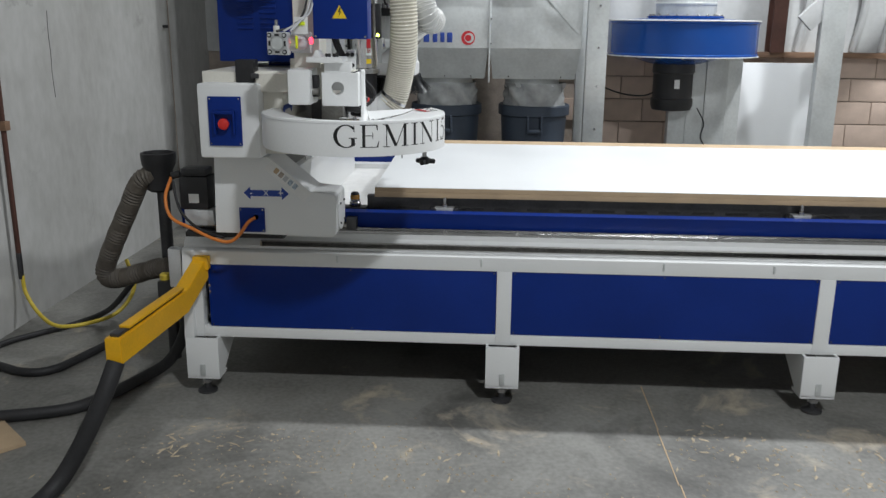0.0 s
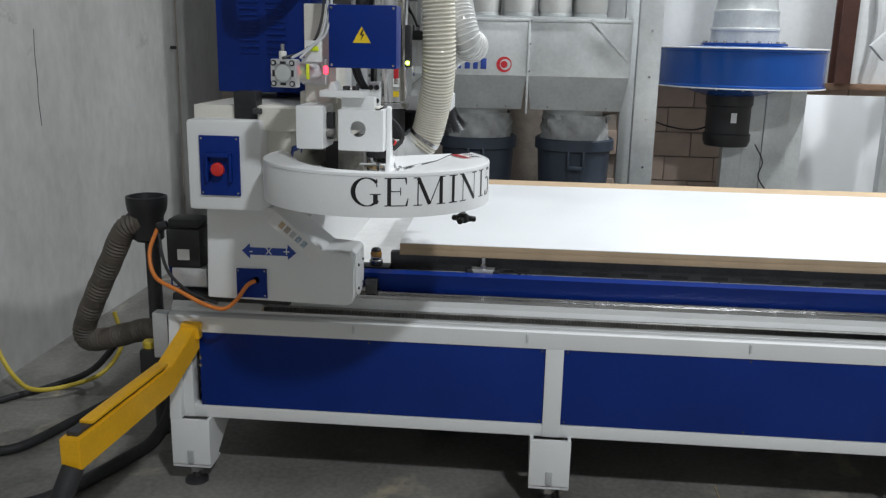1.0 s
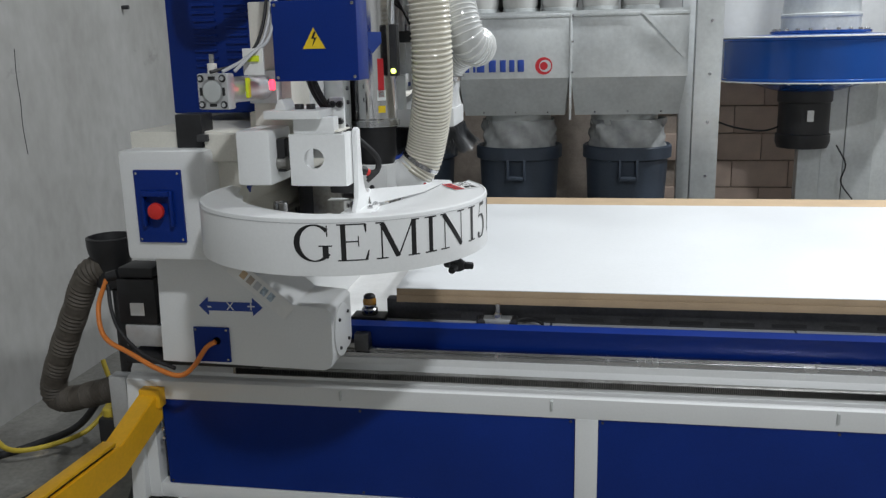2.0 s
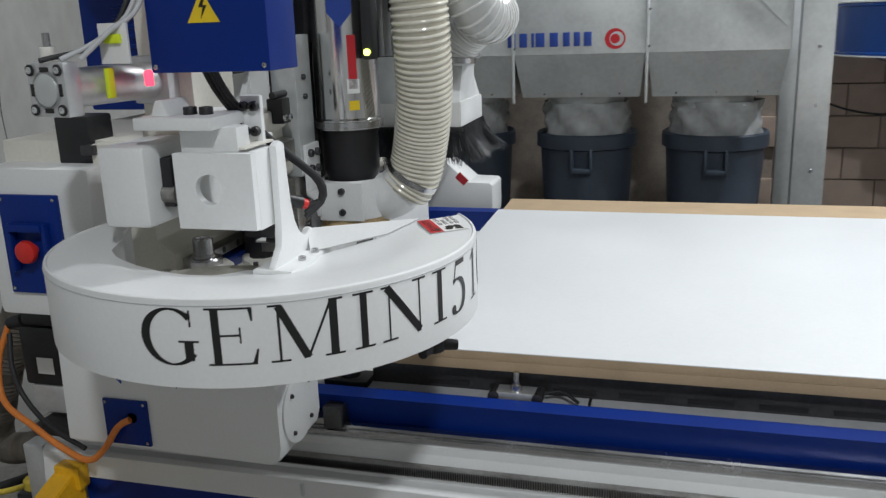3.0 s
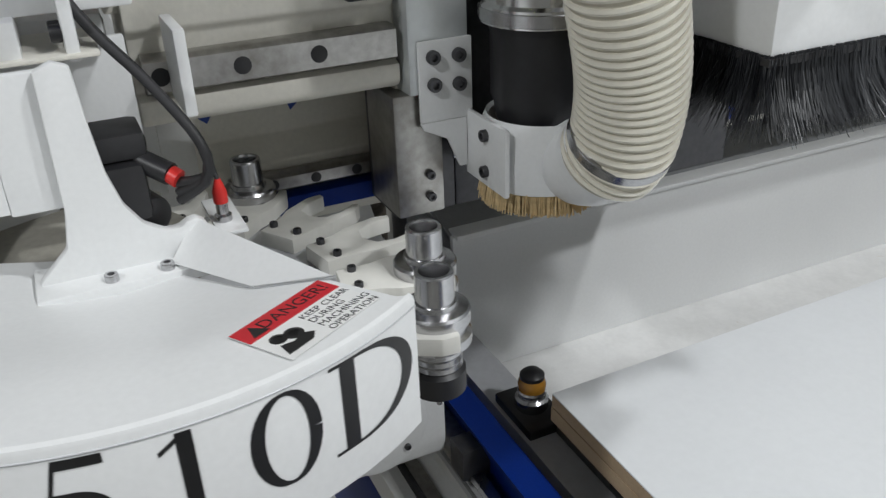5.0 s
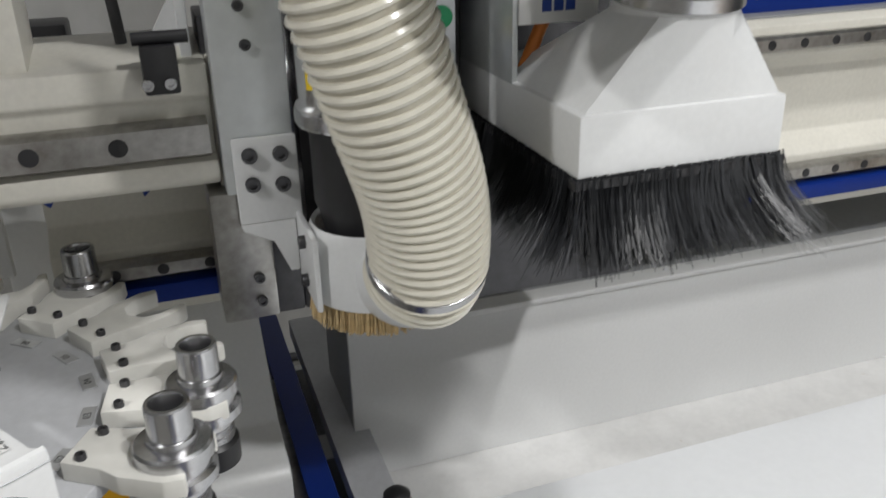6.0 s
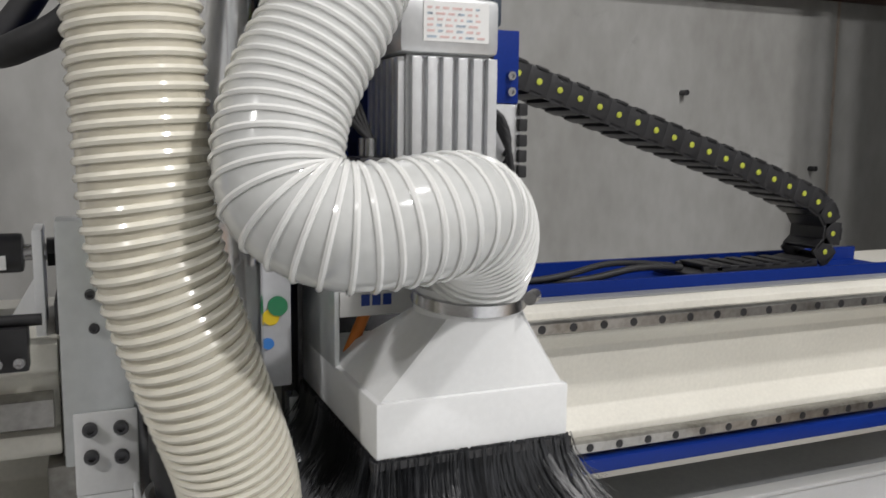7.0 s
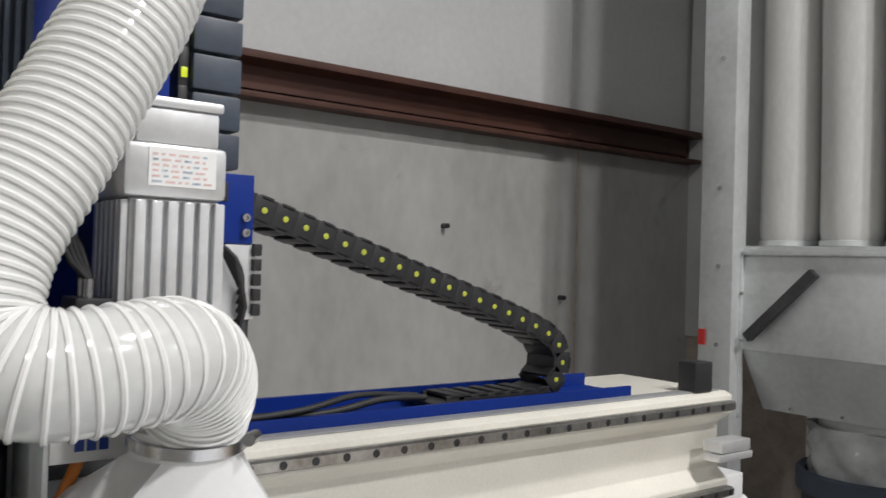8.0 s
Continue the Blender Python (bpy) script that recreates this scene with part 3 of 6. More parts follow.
# ---- router bed ----
def router_bed():
    bed = thing("router_bed", "white and blue steel bed of a large wood router", "machine bed", (2.2, 0.9, 0))
    x0, x1 = -0.15, 4.62
    beam = prism([(-0.012, 0.617), (-0.012, 0.678), (0.0, 0.686), (0.022, 0.688), (0.022, 0.70), (0.06, 0.735), (0.06, 0.755), (0.135, 0.755), (0.135, 0.60), (0.02, 0.60), (0.02, 0.617)], "X", x0, x1, 0.0015)
    front = part("front_beam", beam, WHITE, bed)
    part("rack", box(0.20, x1 - 0.05, 0.018, 0.040, 0.700, 0.722, 0.001), OILED, front, "dark steel gear rack")
    teeth = bmesh.new()
    for k in range(840):
        x = 0.21 + 0.0052 * k
        vs = [teeth.verts.new(p) for p in ((x, 0.018, 0.702), (x + 0.0018, 0.010, 0.702), (x + 0.0032, 0.018, 0.702), (x, 0.018, 0.721), (x + 0.0018, 0.010, 0.721), (x + 0.0032, 0.018, 0.721))]
        for f in ((0, 1, 4, 3), (1, 2, 5, 4), (3, 4, 5), (0, 2, 1)):
            teeth.faces.new([vs[i] for i in f])
    tagged(part("rack_teeth", teeth, DARKSTEEL, front), kind="stuff")
    rail = prism([(0.066, 0.755), (0.066, 0.768), (0.071, 0.772), (0.069, 0.778), (0.073, 0.782), (0.091, 0.782), (0.095, 0.778), (0.093, 0.772), (0.098, 0.768), (0.098, 0.755)], "X", x0 + 0.02, x1 - 0.02)
    part("guide_rail", rail, STEEL, front, "polished steel guide rail")
    for x in (0.55, 1.19, 1.98, 2.45, 3.1, 3.9):
        part("stop_pin", box(x, x + 0.008, -0.018, -0.008, 0.64, 0.672, 0.002), GALV, front)
    part("side_guard", prism([(0.104, 0.755), (0.110, 0.755), (0.110, 0.80), (0.090, 0.845), (0.126, 0.850), (0.126, 0.855), (0.084, 0.850), (0.104, 0.80)], "X", x0 - 0.03, x1), BLUE, bed, "blue folded side guard")
    tray = part("tray", box(-0.10, x1, 0.150, 0.215, 0.800, 0.838), TRAY, bed, "grey painted side tray")
    edge = part("table_edge", box(0.66, x1, 0.200, 0.24, 0.838, 0.905, 0.002), DARKSTEEL, bed, "dark extruded table edge")
    for k in range(26):
        x = 0.80 + 0.148 * k
        part("slot", box(x, x + 0.10, 0.197, 0.2005, 0.846, 0.858, 0.001), BLACKP, edge)
    for x in (1.18, 1.9, 2.62):
        part("tray_seam", box(x, x + 0.006, 0.152, 0.20, 0.838, 0.8395), BLACKP, tray)
    # legs, panels and feet along both long sides
    spans = [(-0.038, 1.262), (1.33, 2.655), (2.722, 4.05)]
    for a, c in spans:
        p = part("panel", box(a, c, -0.006, 0.012, 0.322, 0.617, 0.0015), BLUE, bed, "blue sheet steel side panel")
        for x in (a + 0.012, (a + c) / 2, c - 0.012):
            for z in (0.332, 0.606):
                part("screw", rod((x, -0.009, z), (x, -0.005, z), 0.004, seg=8), DARKSTEEL, p)
    part("lower_beam", box(-0.10, x1, -0.010, 0.06, 0.272, 0.320, 0.003), WHITE, bed)
    for x in (-0.10, 1.296, 2.688, 4.085):
        part("upright", box(x - 0.033, x + 0.033, -0.013, 0.06, 0.272, 0.617, 0.002), WHITE, bed)
    for side, y in ((0, -0.05), (1, 1.93)):
        for x in (-0.073, 1.296, 2.688, 4.085):
            leg = part("leg", box(x - 0.075, x + 0.075, y, y + 0.012, 0.085, 0.275, 0.002), WHITE, bed)
            for dx in (-0.075, 0.063):
                web = prism([(y + 0.01, 0.085), (y + 0.06, 0.085), (y + 0.36, 0.275), (y + 0.01, 0.275)], "X", x + dx, x + dx + 0.012)
                part("web", web, WHITE, leg)
            part("base", box(x - 0.075, x + 0.075, y, y + 0.11, 0.078, 0.092, 0.002), WHITE, leg)
            part("slot_plate", box(x - 0.012, x + 0.012, y - 0.006, y, 0.095, 0.15, 0.002), GALV, leg)
            foot = part("foot", lathe((x, y + 0.045, 0), [(0.045, 0), (0.045, 0.008), (0.03, 0.016), (0.016, 0.02), (0.016, 0.08)], 20), DARKSTEEL, leg, "threaded steel levelling foot")
            part("nut", lathe((x, y + 0.045, 0.045), [(0.026, 0), (0.026, 0.02)], 6), STEEL, foot)
    part("end_upright", prism([(-0.05, 0.275), (0.03, 0.275), (0.03, 0.66), (-0.012, 0.66)], "X", -0.15, -0.105, 0.002), WHITE, bed)
    part("end_panel", box(-0.14, -0.12, 0.03, 1.93, 0.30, 0.70), WHITE, bed)
    part("rear_beam", box(x0, x1, 1.90, 2.04, 0.30, 0.77, 0.003), WHITE, bed)
    part("rear_guard", prism([(1.985, 0.70), (1.995, 0.70), (1.995, 0.850), (2.030, 0.860), (2.030, 0.865), (1.985, 0.858)], "X", x0, x1), BLUE, bed, "blue folded rear guard")
    part("deck", box(-0.10, x1, 0.215, 1.96, 0.66, 0.738), DECK, bed, "dusty white machine deck")
    part("table", box(0.72, x1, 0.24, 1.93, 0.738, 0.904), DARKSTEEL, bed)
    part("cross_beam", box(-0.10, x1, 0.06, 1.9, 0.25, 0.30), DARKSTEEL, bed)
    for x in (0.08, 1.6, 3.1):
        part("bed_rib", box(x, x + 0.08, 0.06, 1.9, 0.30, 0.66), WHITE, bed)
    return bed


router_bed()
solid("spoil_board", prism([(0.700, 0.164), (4.5, 0.164), (4.5, 1.946), (0.669, 1.946)], "Z", 0.905, 0.9285, 0.0012), MDF, "brown wood-fibre spoil board on the router table", "board")
sheet = thing("panel_sheet", "white melamine-faced board lying on the spoil board", "board", (2.5, 0.9, 0.929))
part("core", prism([(0.7005, 0.165), (4.36, 0.165), (4.36, 1.632), (0.675, 1.632)], "Z", 0.9290, 0.9485, 0.0006), MDF, sheet, "brown fibre core")
part("face", prism([(0.7005, 0.165), (4.36, 0.165), (4.36, 1.632), (0.675, 1.632)], "Z", 0.9485, 0.9510, 0.0006), LAMINATE, sheet, "smooth white melamine face")


def pop_up_pin(x, y):
    p = thing("pop_up_pin", "small steel locating pin on its bracket", "locating pin", (x, y, 0.838), "locating pins")
    part("bracket", box(x - 0.05, x + 0.05, y - 0.015, y + 0.03, 0.838, 0.866, 0.004), ALU, p)
    part("pin", lathe((x, y + 0.005, 0.866), [(0.013, 0), (0.013, 0.012), (0.008, 0.016), (0.008, 0.040), (0.0065, 0.043)], 16), STEEL, p)
    for dx in (-0.05, 0.05):
        part("clevis", rod((x + dx, y - 0.02, 0.855), (x + dx, y + 0.03, 0.855), 0.013, seg=14, bevel=0.002), DARKSTEEL, p)
    part("air_line", cable([(x + 0.05, y + 0.01, 0.855), (x + 0.10, y + 0.02, 0.862), (x + 0.14, y - 0.005, 0.85)], 0.004), RUBBER, p)
    return p


for x in (1.02, 2.6):
    pop_up_pin(x, 0.153)


def air_bowl():
    p = thing("air_filter", "small air filter with amber bowl on a black bracket", "air filter", (0.60, 0.19, 0.84))
    part("bracket", box(0.55, 0.66, 0.155, 0.225, 0.838, 0.855, 0.004), BLACKP, p)
    part("ring", lathe((0.605, 0.19, 0.855), [(0.024, 0), (0.026, 0.004), (0.026, 0.018), (0.022, 0.022)], 22), STEEL, p)
    part("body", lathe((0.605, 0.19, 0.877), [(0.020, 0), (0.022, 0.008), (0.020, 0.012)], 22), STEEL, p)
    part("bowl", lathe((0.605, 0.19, 0.889), [(0.021, 0), (0.022, 0.012), (0.019, 0.02)], 22), AMBER, p, "amber plastic bowl")
    part("cap", lathe((0.605, 0.19, 0.909), [(0.019, 0), (0.019, 0.006), (0.013, 0.012), (0.004, 0.014)], 22), BLACKP, p)
    return p


air_bowl()


# ---- gantry: carriage leg, beam, rails ----
def linear_rail(parent, x, y0, y1, z, h, pitch, first, depth=0.024, hole=0.0075):
    """A guide rail facing +x with its row of sunk screws."""
    r = part("linear_rail", prism([(x - depth, z - h / 2), (x - depth * 0.25, z - h / 2), (x, z - h / 2 + 0.004), (x, z + h / 2 - 0.004), (x - depth * 0.25, z + h / 2), (x - depth, z + h / 2)], "Y", y0, y1), OILED, parent, "oiled steel guide rail")
    y = first
    while y < y1 - 0.01:
        part("screw_hole", lathe((x - 0.001, y, z), [(hole, 0), (hole, 0.0013), (hole * 0.9, 0.0016), (0.0001, 0.0016)], 14, "X"), BLACKP, r)
        y += pitch
    return r


def gantry():
    g = thing("gantry", "white travelling gantry of the router", "gantry", (0.3, 0.9, 0.755))
    # carriage leg on the front rail
    leg = part("carriage", prism([(0.06, 0.80), (0.555, 0.79), (0.575, 0.80), (0.582, 0.83), (0.582, 0.965), (0.57, 0.978), (0.475, 0.985), (0.30, 1.13), (0.07, 1.135)], "Y", -0.15, 0.055, 0.006), WHITE, g)
    part("end_cap", lathe((0.580, -0.055, 0.885), [(0.078, 0), (0.078, 0.006), (0.07, 0.009)], 40, "X"), WHITE, leg)
    for a in range(4):
        bolt((0.588, -0.055 + 0.06 * math.cos(a * 1.57 + 0.8), 0.885 + 0.06 * math.sin(a * 1.57 + 0.8)), (1, 0, 0), 0.005, leg)
    part("bearing_block", box(0.06, 0.60, 0.062, 0.102, 0.784, 0.80, 0.003), OILED, leg)
    part("wiper", box(0.585, 0.63, 0.058, 0.106, 0.775, 0.83, 0.004), DARKSTEEL, leg)
    cover = part("junction_cover", box(0.168, 0.276, -0.157, -0.150, 0.807, 0.912, 0.0015), BLUE, leg, "blue junction cover")
    for x in (0.175, 0.269):
        for z in (0.815, 0.905):
            bolt((x, -0.157, z), (0, -1, 0), 0.0035, cover, STEEL, 0.002)
    part("cable_gland", lathe((0.238, -0.157, 0.872), [(0.012, 0), (0.012, 0.008)], 16, "Y"), BLACKP, cover)
    arrow = [(0.19, 0.976), (0.218, 1.002), (0.218, 0.988), (0.352, 0.988), (0.352, 1.002), (0.382, 0.974), (0.352, 0.948), (0.352, 0.962), (0.218, 0.962), (0.218, 0.948)]
    sign = part("arrow_sign", prism(arrow, "Y", -0.1525, -0.1500), BLUEPRINT, leg, "blue double arrow sign")
    part("letter", words("X", 0.034, facing((0.285, -0.1532, 0.975), (1, 0, 0), (0, 0, 1)), align="CENTER"), PAPER, sign)
    part("letter", words("-", 0.045, facing((0.222, -0.1532, 0.977), (1, 0, 0), (0, 0, 1)), align="CENTER"), PAPER, sign)
    part("letter", words("+", 0.045, facing((0.348, -0.1532, 0.975), (1, 0, 0), (0, 0, 1)), align="CENTER"), PAPER, sign)
    tape = part("old_label", plate(0.215, 0.050, 0.0012, facing((0.380, -0.152, 1.029), (0.78, 0, -0.66), (0.66, 0, 0.78)) @ pose(0, 0, 0)), PAPER, leg, "torn grey paper label strip")
    for k in range(5):
        part("print_bar", plate(0.018, 0.024, 0.0006, facing((0.334 + 0.019 * k, -0.1537, 1.071 - 0.0161 * k), (0.78, 0, -0.66), (0.66, 0, 0.78))), (MDF, MORTAR, TRAY, LABELBLUE, LABELBLUE)[k], tape)
    part("rubber_strip", box(-0.10, 0.335, -0.08, 0.02, 0.760, 0.785, 0.004), RUBBER, leg, "black rubber strip under the carriage")
    # drive motor and its cables
    mot = part("servo_motor", box(-0.125, 0.0, -0.05, 0.06, 0.875, 1.02, 0.008), BLACKP, g, "black servo motor")
    part("motor_top", box(-0.12, -0.005, -0.045, 0.055, 1.02, 1.055, 0.012), BLACKP, mot)
    part("plug", rod((-0.125, -0.03, 1.03), (-0.16, -0.035, 1.02), 0.016, seg=14, bevel=0.003), BLACKP, mot)
    part("flange", box(-0.11, 0.02, -0.05, 0.06, 0.805, 0.875, 0.006), ALU, mot)
    part("nameplate", box(-0.085, -0.04, -0.0515, -0.05, 0.905, 0.945), PAPER, mot)
    part("orange_cable", cable([(-0.16, -0.04, 1.015), (-0.185, -0.06, 0.93), (-0.15, -0.10, 0.85), (-0.05, -0.13, 0.81), (0.04, -0.15, 0.775), (0.12, -0.17, 0.765), (0.17, -0.175, 0.80), (0.21, -0.172, 0.855), (0.238, -0.165, 0.872)], 0.0075), ORANGE, leg)
    part("cable", cable([(-0.15, -0.05, 1.0), (-0.13, -0.08, 0.93), (-0.10, -0.09, 0.86), (-0.02, -0.11, 0.80), (0.09, -0.14, 0.775)], 0.006), RUBBER, leg)
    # head of the beam with the stop button
    head = part("beam_head", box(0.058, 0.306, -0.275, 0.24, 1.140, 1.436, 0.014), WHITE, g)
    bp = part("stop_plate", box(0.103, 0.236, -0.283, -0.275, 1.191, 1.386, 0.002), BLUE, head, "blue plate with emergency stop")
    for x in (0.111, 0.228):
        for z in (1.200, 1.377):
            bolt((x, -0.283, z), (0, -1, 0), 0.0035, bp, STEEL, 0.002)
    part("guard_lip", box(0.132, 0.207, -0.305, -0.283, 1.318, 1.333, 0.003), BLUE, bp)
    part("guard_side", box(0.126, 0.135, -0.300, -0.283, 1.238, 1.333, 0.003), BLUE, bp)
    part("guard_side", box(0.204, 0.213, -0.300, -0.283, 1.238, 1.333, 0.003), BLUE, bp)
    btn = lathe((0, 0, 0), [(0.011, 0), (0.011, 0.012), (0.021, 0.014), (0.023, 0.02), (0.021, 0.027), (0.012, 0.031)], 28)
    bmesh.ops.transform(btn, matrix=Matrix.Translation((0.1695, -0.283, 1.280)) @ pose(0, 0, 0, 90, 0, 0), verts=btn.verts)
    part("stop_button", btn, RED, bp, "red mushroom stop button")
    part("bumper", box(0.20, 0.275, -0.215, -0.14, 1.432, 1.525, 0.006), BLACKP, g, "black rubber bumper block")
    part("slide_bed", box(0.285, 0.46, -0.23, 0.30, 1.40, 1.475, 0.006), CREAM, g)
    for z in (1.455, 1.415):
        part("slide_strip", box(0.27, 0.30, -0.24, 0.2, z, z + 0.018, 0.002), DARKSTEEL, g)
    # cross beam
    beam = part("cross_beam", prism([(0.06, 1.15), (0.40, 1.15), (0.42, 1.17), (0.42, 1.255), (0.385, 1.285), (0.385, 1.395), (0.42, 1.42), (0.426, 1.425), (0.426, 1.47), (0.405, 1.478), (0.06, 1.478)], "Y", -0.20, 1.99, 0.003), CREAM, g, "cream cast cross beam")
    linear_rail(beam, 0.448, 0.02, 1.975, 1.446, 0.024, 0.0596, 0.073)
    linear_rail(beam, 0.448, -0.18, 1.975, 1.232, 0.024, 0.0596, -0.125)
    part("lower_guard", box(0.41, 0.452, -0.18, 1.94, 1.186, 1.212, 0.003), BLUE, beam, "blue strip under the beam")
    part("top_gutter", prism([(0.20, 1.478), (0.36, 1.478), (0.36, 1.503), (0.352, 1.503), (0.352, 1.486), (0.21, 1.486), (0.21, 1.515), (0.20, 1.515)], "Y", 0.3, 1.68), BLUE, beam, "blue cable gutter on the beam")
    part("top_strip", box(0.3625, 0.400, 0.3, 1.97, 1.478, 1.4815, 0.001), GREYSHEET, beam, "grey strip along the beam top")
    part("end_stop", box(0.355, 0.41, 1.86, 1.93, 1.478, 1.555, 0.006), BLACKP, beam)
    stop = part("end_bracket", box(0.42, 0.475, 1.88, 2.00, 1.340, 1.368, 0.003), ALU, beam)
    part("end_pad", box(0.43, 0.478, 1.87, 2.005, 1.320, 1.338, 0.003), ALU, stop)
    # outer guide bar of the tool changer
    bar = part("guide_bar", prism([(0.44, 1.378), (0.575, 1.381), (0.582, 1.389), (0.582, 1.410), (0.565, 1.414), (0.565, 1.475), (0.575, 1.482), (0.575, 1.515), (0.44, 1.535)], "Y", -0.285, 0.015, 0.004), CREAM, g, "cream outer guide bar")
    linear_rail(bar, 0.592, -0.275, 0.008, 1.437, 0.040, 0.0865, -0.259, 0.03, 0.010)
    part("bar_end", box(0.47, 0.56, 0.015, 0.035, 1.30, 1.52, 0.004), CREAM, bar)
    arrow = [(-0.21, 1.335), (-0.19, 1.352), (-0.07, 1.352), (-0.045, 1.345), (-0.075, 1.318), (-0.08, 1.333), (-0.18, 1.333), (-0.19, 1.318)]
    part("arrow_sign", prism([(y, z - 0.005) for y, z in arrow], "X", 0.386, 0.3885), BLUEPRINT, beam, "blue arrow sign on the beam")
    # rear carriage
    rear = part("rear_carriage", prism([(0.0, 0.79), (0.52, 0.79), (0.54, 0.80), (0.543, 0.83), (0.543, 0.945), (0.53, 0.957), (0.43, 0.960), (0.243, 1.126), (0.0, 1.13)], "Y", 2.14, 2.34, 0.006), WHITE, g)
    part("label", plate(0.055, 0.035, 0.001, facing((0.40, 2.139, 0.975), (0.72, 0, -0.69), (0.69, 0, 0.72))), REDPRINT, rear)
    part("rear_post", box(0.02, 0.26, 1.99, 2.30, 1.126, 1.20, 0.005), WHITE, g)
    # big blue cabinet riding behind the carriage
    cab = part("control_cabinet", box(0.033, 0.382, 0.12, 0.55, 1.503, 2.35, 0.006), BLUE, g, "blue control cabinet")
    for k in range(12):
        for j in range(2):
            part("louvre", box(0.12 + 0.10 * j, 0.19 + 0.10 * j, 0.113, 0.121, 1.64 + 0.022 * k, 1.648 + 0.022 * k, 0.002), BLUE, cab)
    part("conduit", cable([(0.20, 0.11, 2.2), (0.17, 0.0, 1.98), (0.22, -0.06, 1.88), (0.32, -0.02, 1.875), (0.38, 0.06, 1.93), (0.40, 0.10, 2.1)], 0.022, 14), RUBBER, cab)
    return g


gantry()
# the long trough that stands under the beam
push = thing("chip_trough", "long white and grey sheet-metal trough on the router deck", "trough", (0.27, 1.0, 0.738))
part("front_panel", box(0.326, 0.338, 0.190, 1.800, 0.738, 1.026, 0.0025), WHITE, push, "white front sheet")
# the end faces away from the lamps; its shade is in the colour
part("end_panel", box(0.13, 0.326, 0.190, 0.200, 0.738, 1.024, 0.002), GREYSHEET, push, "grey end sheet, darkened for its shade")
part("top_panel", prism([(0.05, 1.10), (0.326, 1.012), (0.326, 1.024), (0.05, 1.112)], "Y", 0.19, 1.800), GREYSHEET, push, "dark grey sloping top sheet")
part("fold", box(0.300, 0.345, 0.195, 1.798, 1.020, 1.030, 0.003), WHITE, push)


# ---- tool changer: carousel under a round white cover ----
CX, CY, CR = 0.708, -0.345, 0.3375


def rim_point(a, r):
    """A point of the cover's outline, drawn out slightly towards the carriage."""
    c = math.cos(a)
    return CX + r * c * (1.07 if c < 0 else 1.0), CY + r * math.sin(a)


def stroke(points, widths):
    """A band of changing width along a line, as quads."""
    quads = []
    p = [Vector(q) for q in points]
    sides = []
    for i, q in enumerate(p):
        t = (p[min(i + 1, len(p) - 1)] - p[max(i - 1, 0)]).normalized()
        n = Vector((-t.y, t.x))
        sides.append((q + n * widths[i] / 2, q - n * widths[i] / 2))
    for a, c in zip(sides, sides[1:]):
        quads.append((a[0], c[0], c[1], a[1]))
    return quads


def bar(x0, y0, x1, y1, w0, w1=None):
    return stroke([(x0 + (x1 - x0) * k / 6, y0 + (y1 - y0) * k / 6) for k in range(7)], [w0 + ((w0 if w1 is None else w1) - w0) * k / 6 for k in range(7)])


def bow(cx, cy, rx, ry, a0, a1, thick, thin, peak):
    """An arc, thick where its angle is near peak or opposite, thin between."""
    n = 30
    ang = [radians(a0 + (a1 - a0) * k / n) for k in range(n + 1)]
    return stroke([(cx + rx * math.cos(a), cy + ry * math.sin(a)) for a in ang], [thin + (thick - thin) * abs(math.cos(a - radians(peak))) ** 1.5 for a in ang])


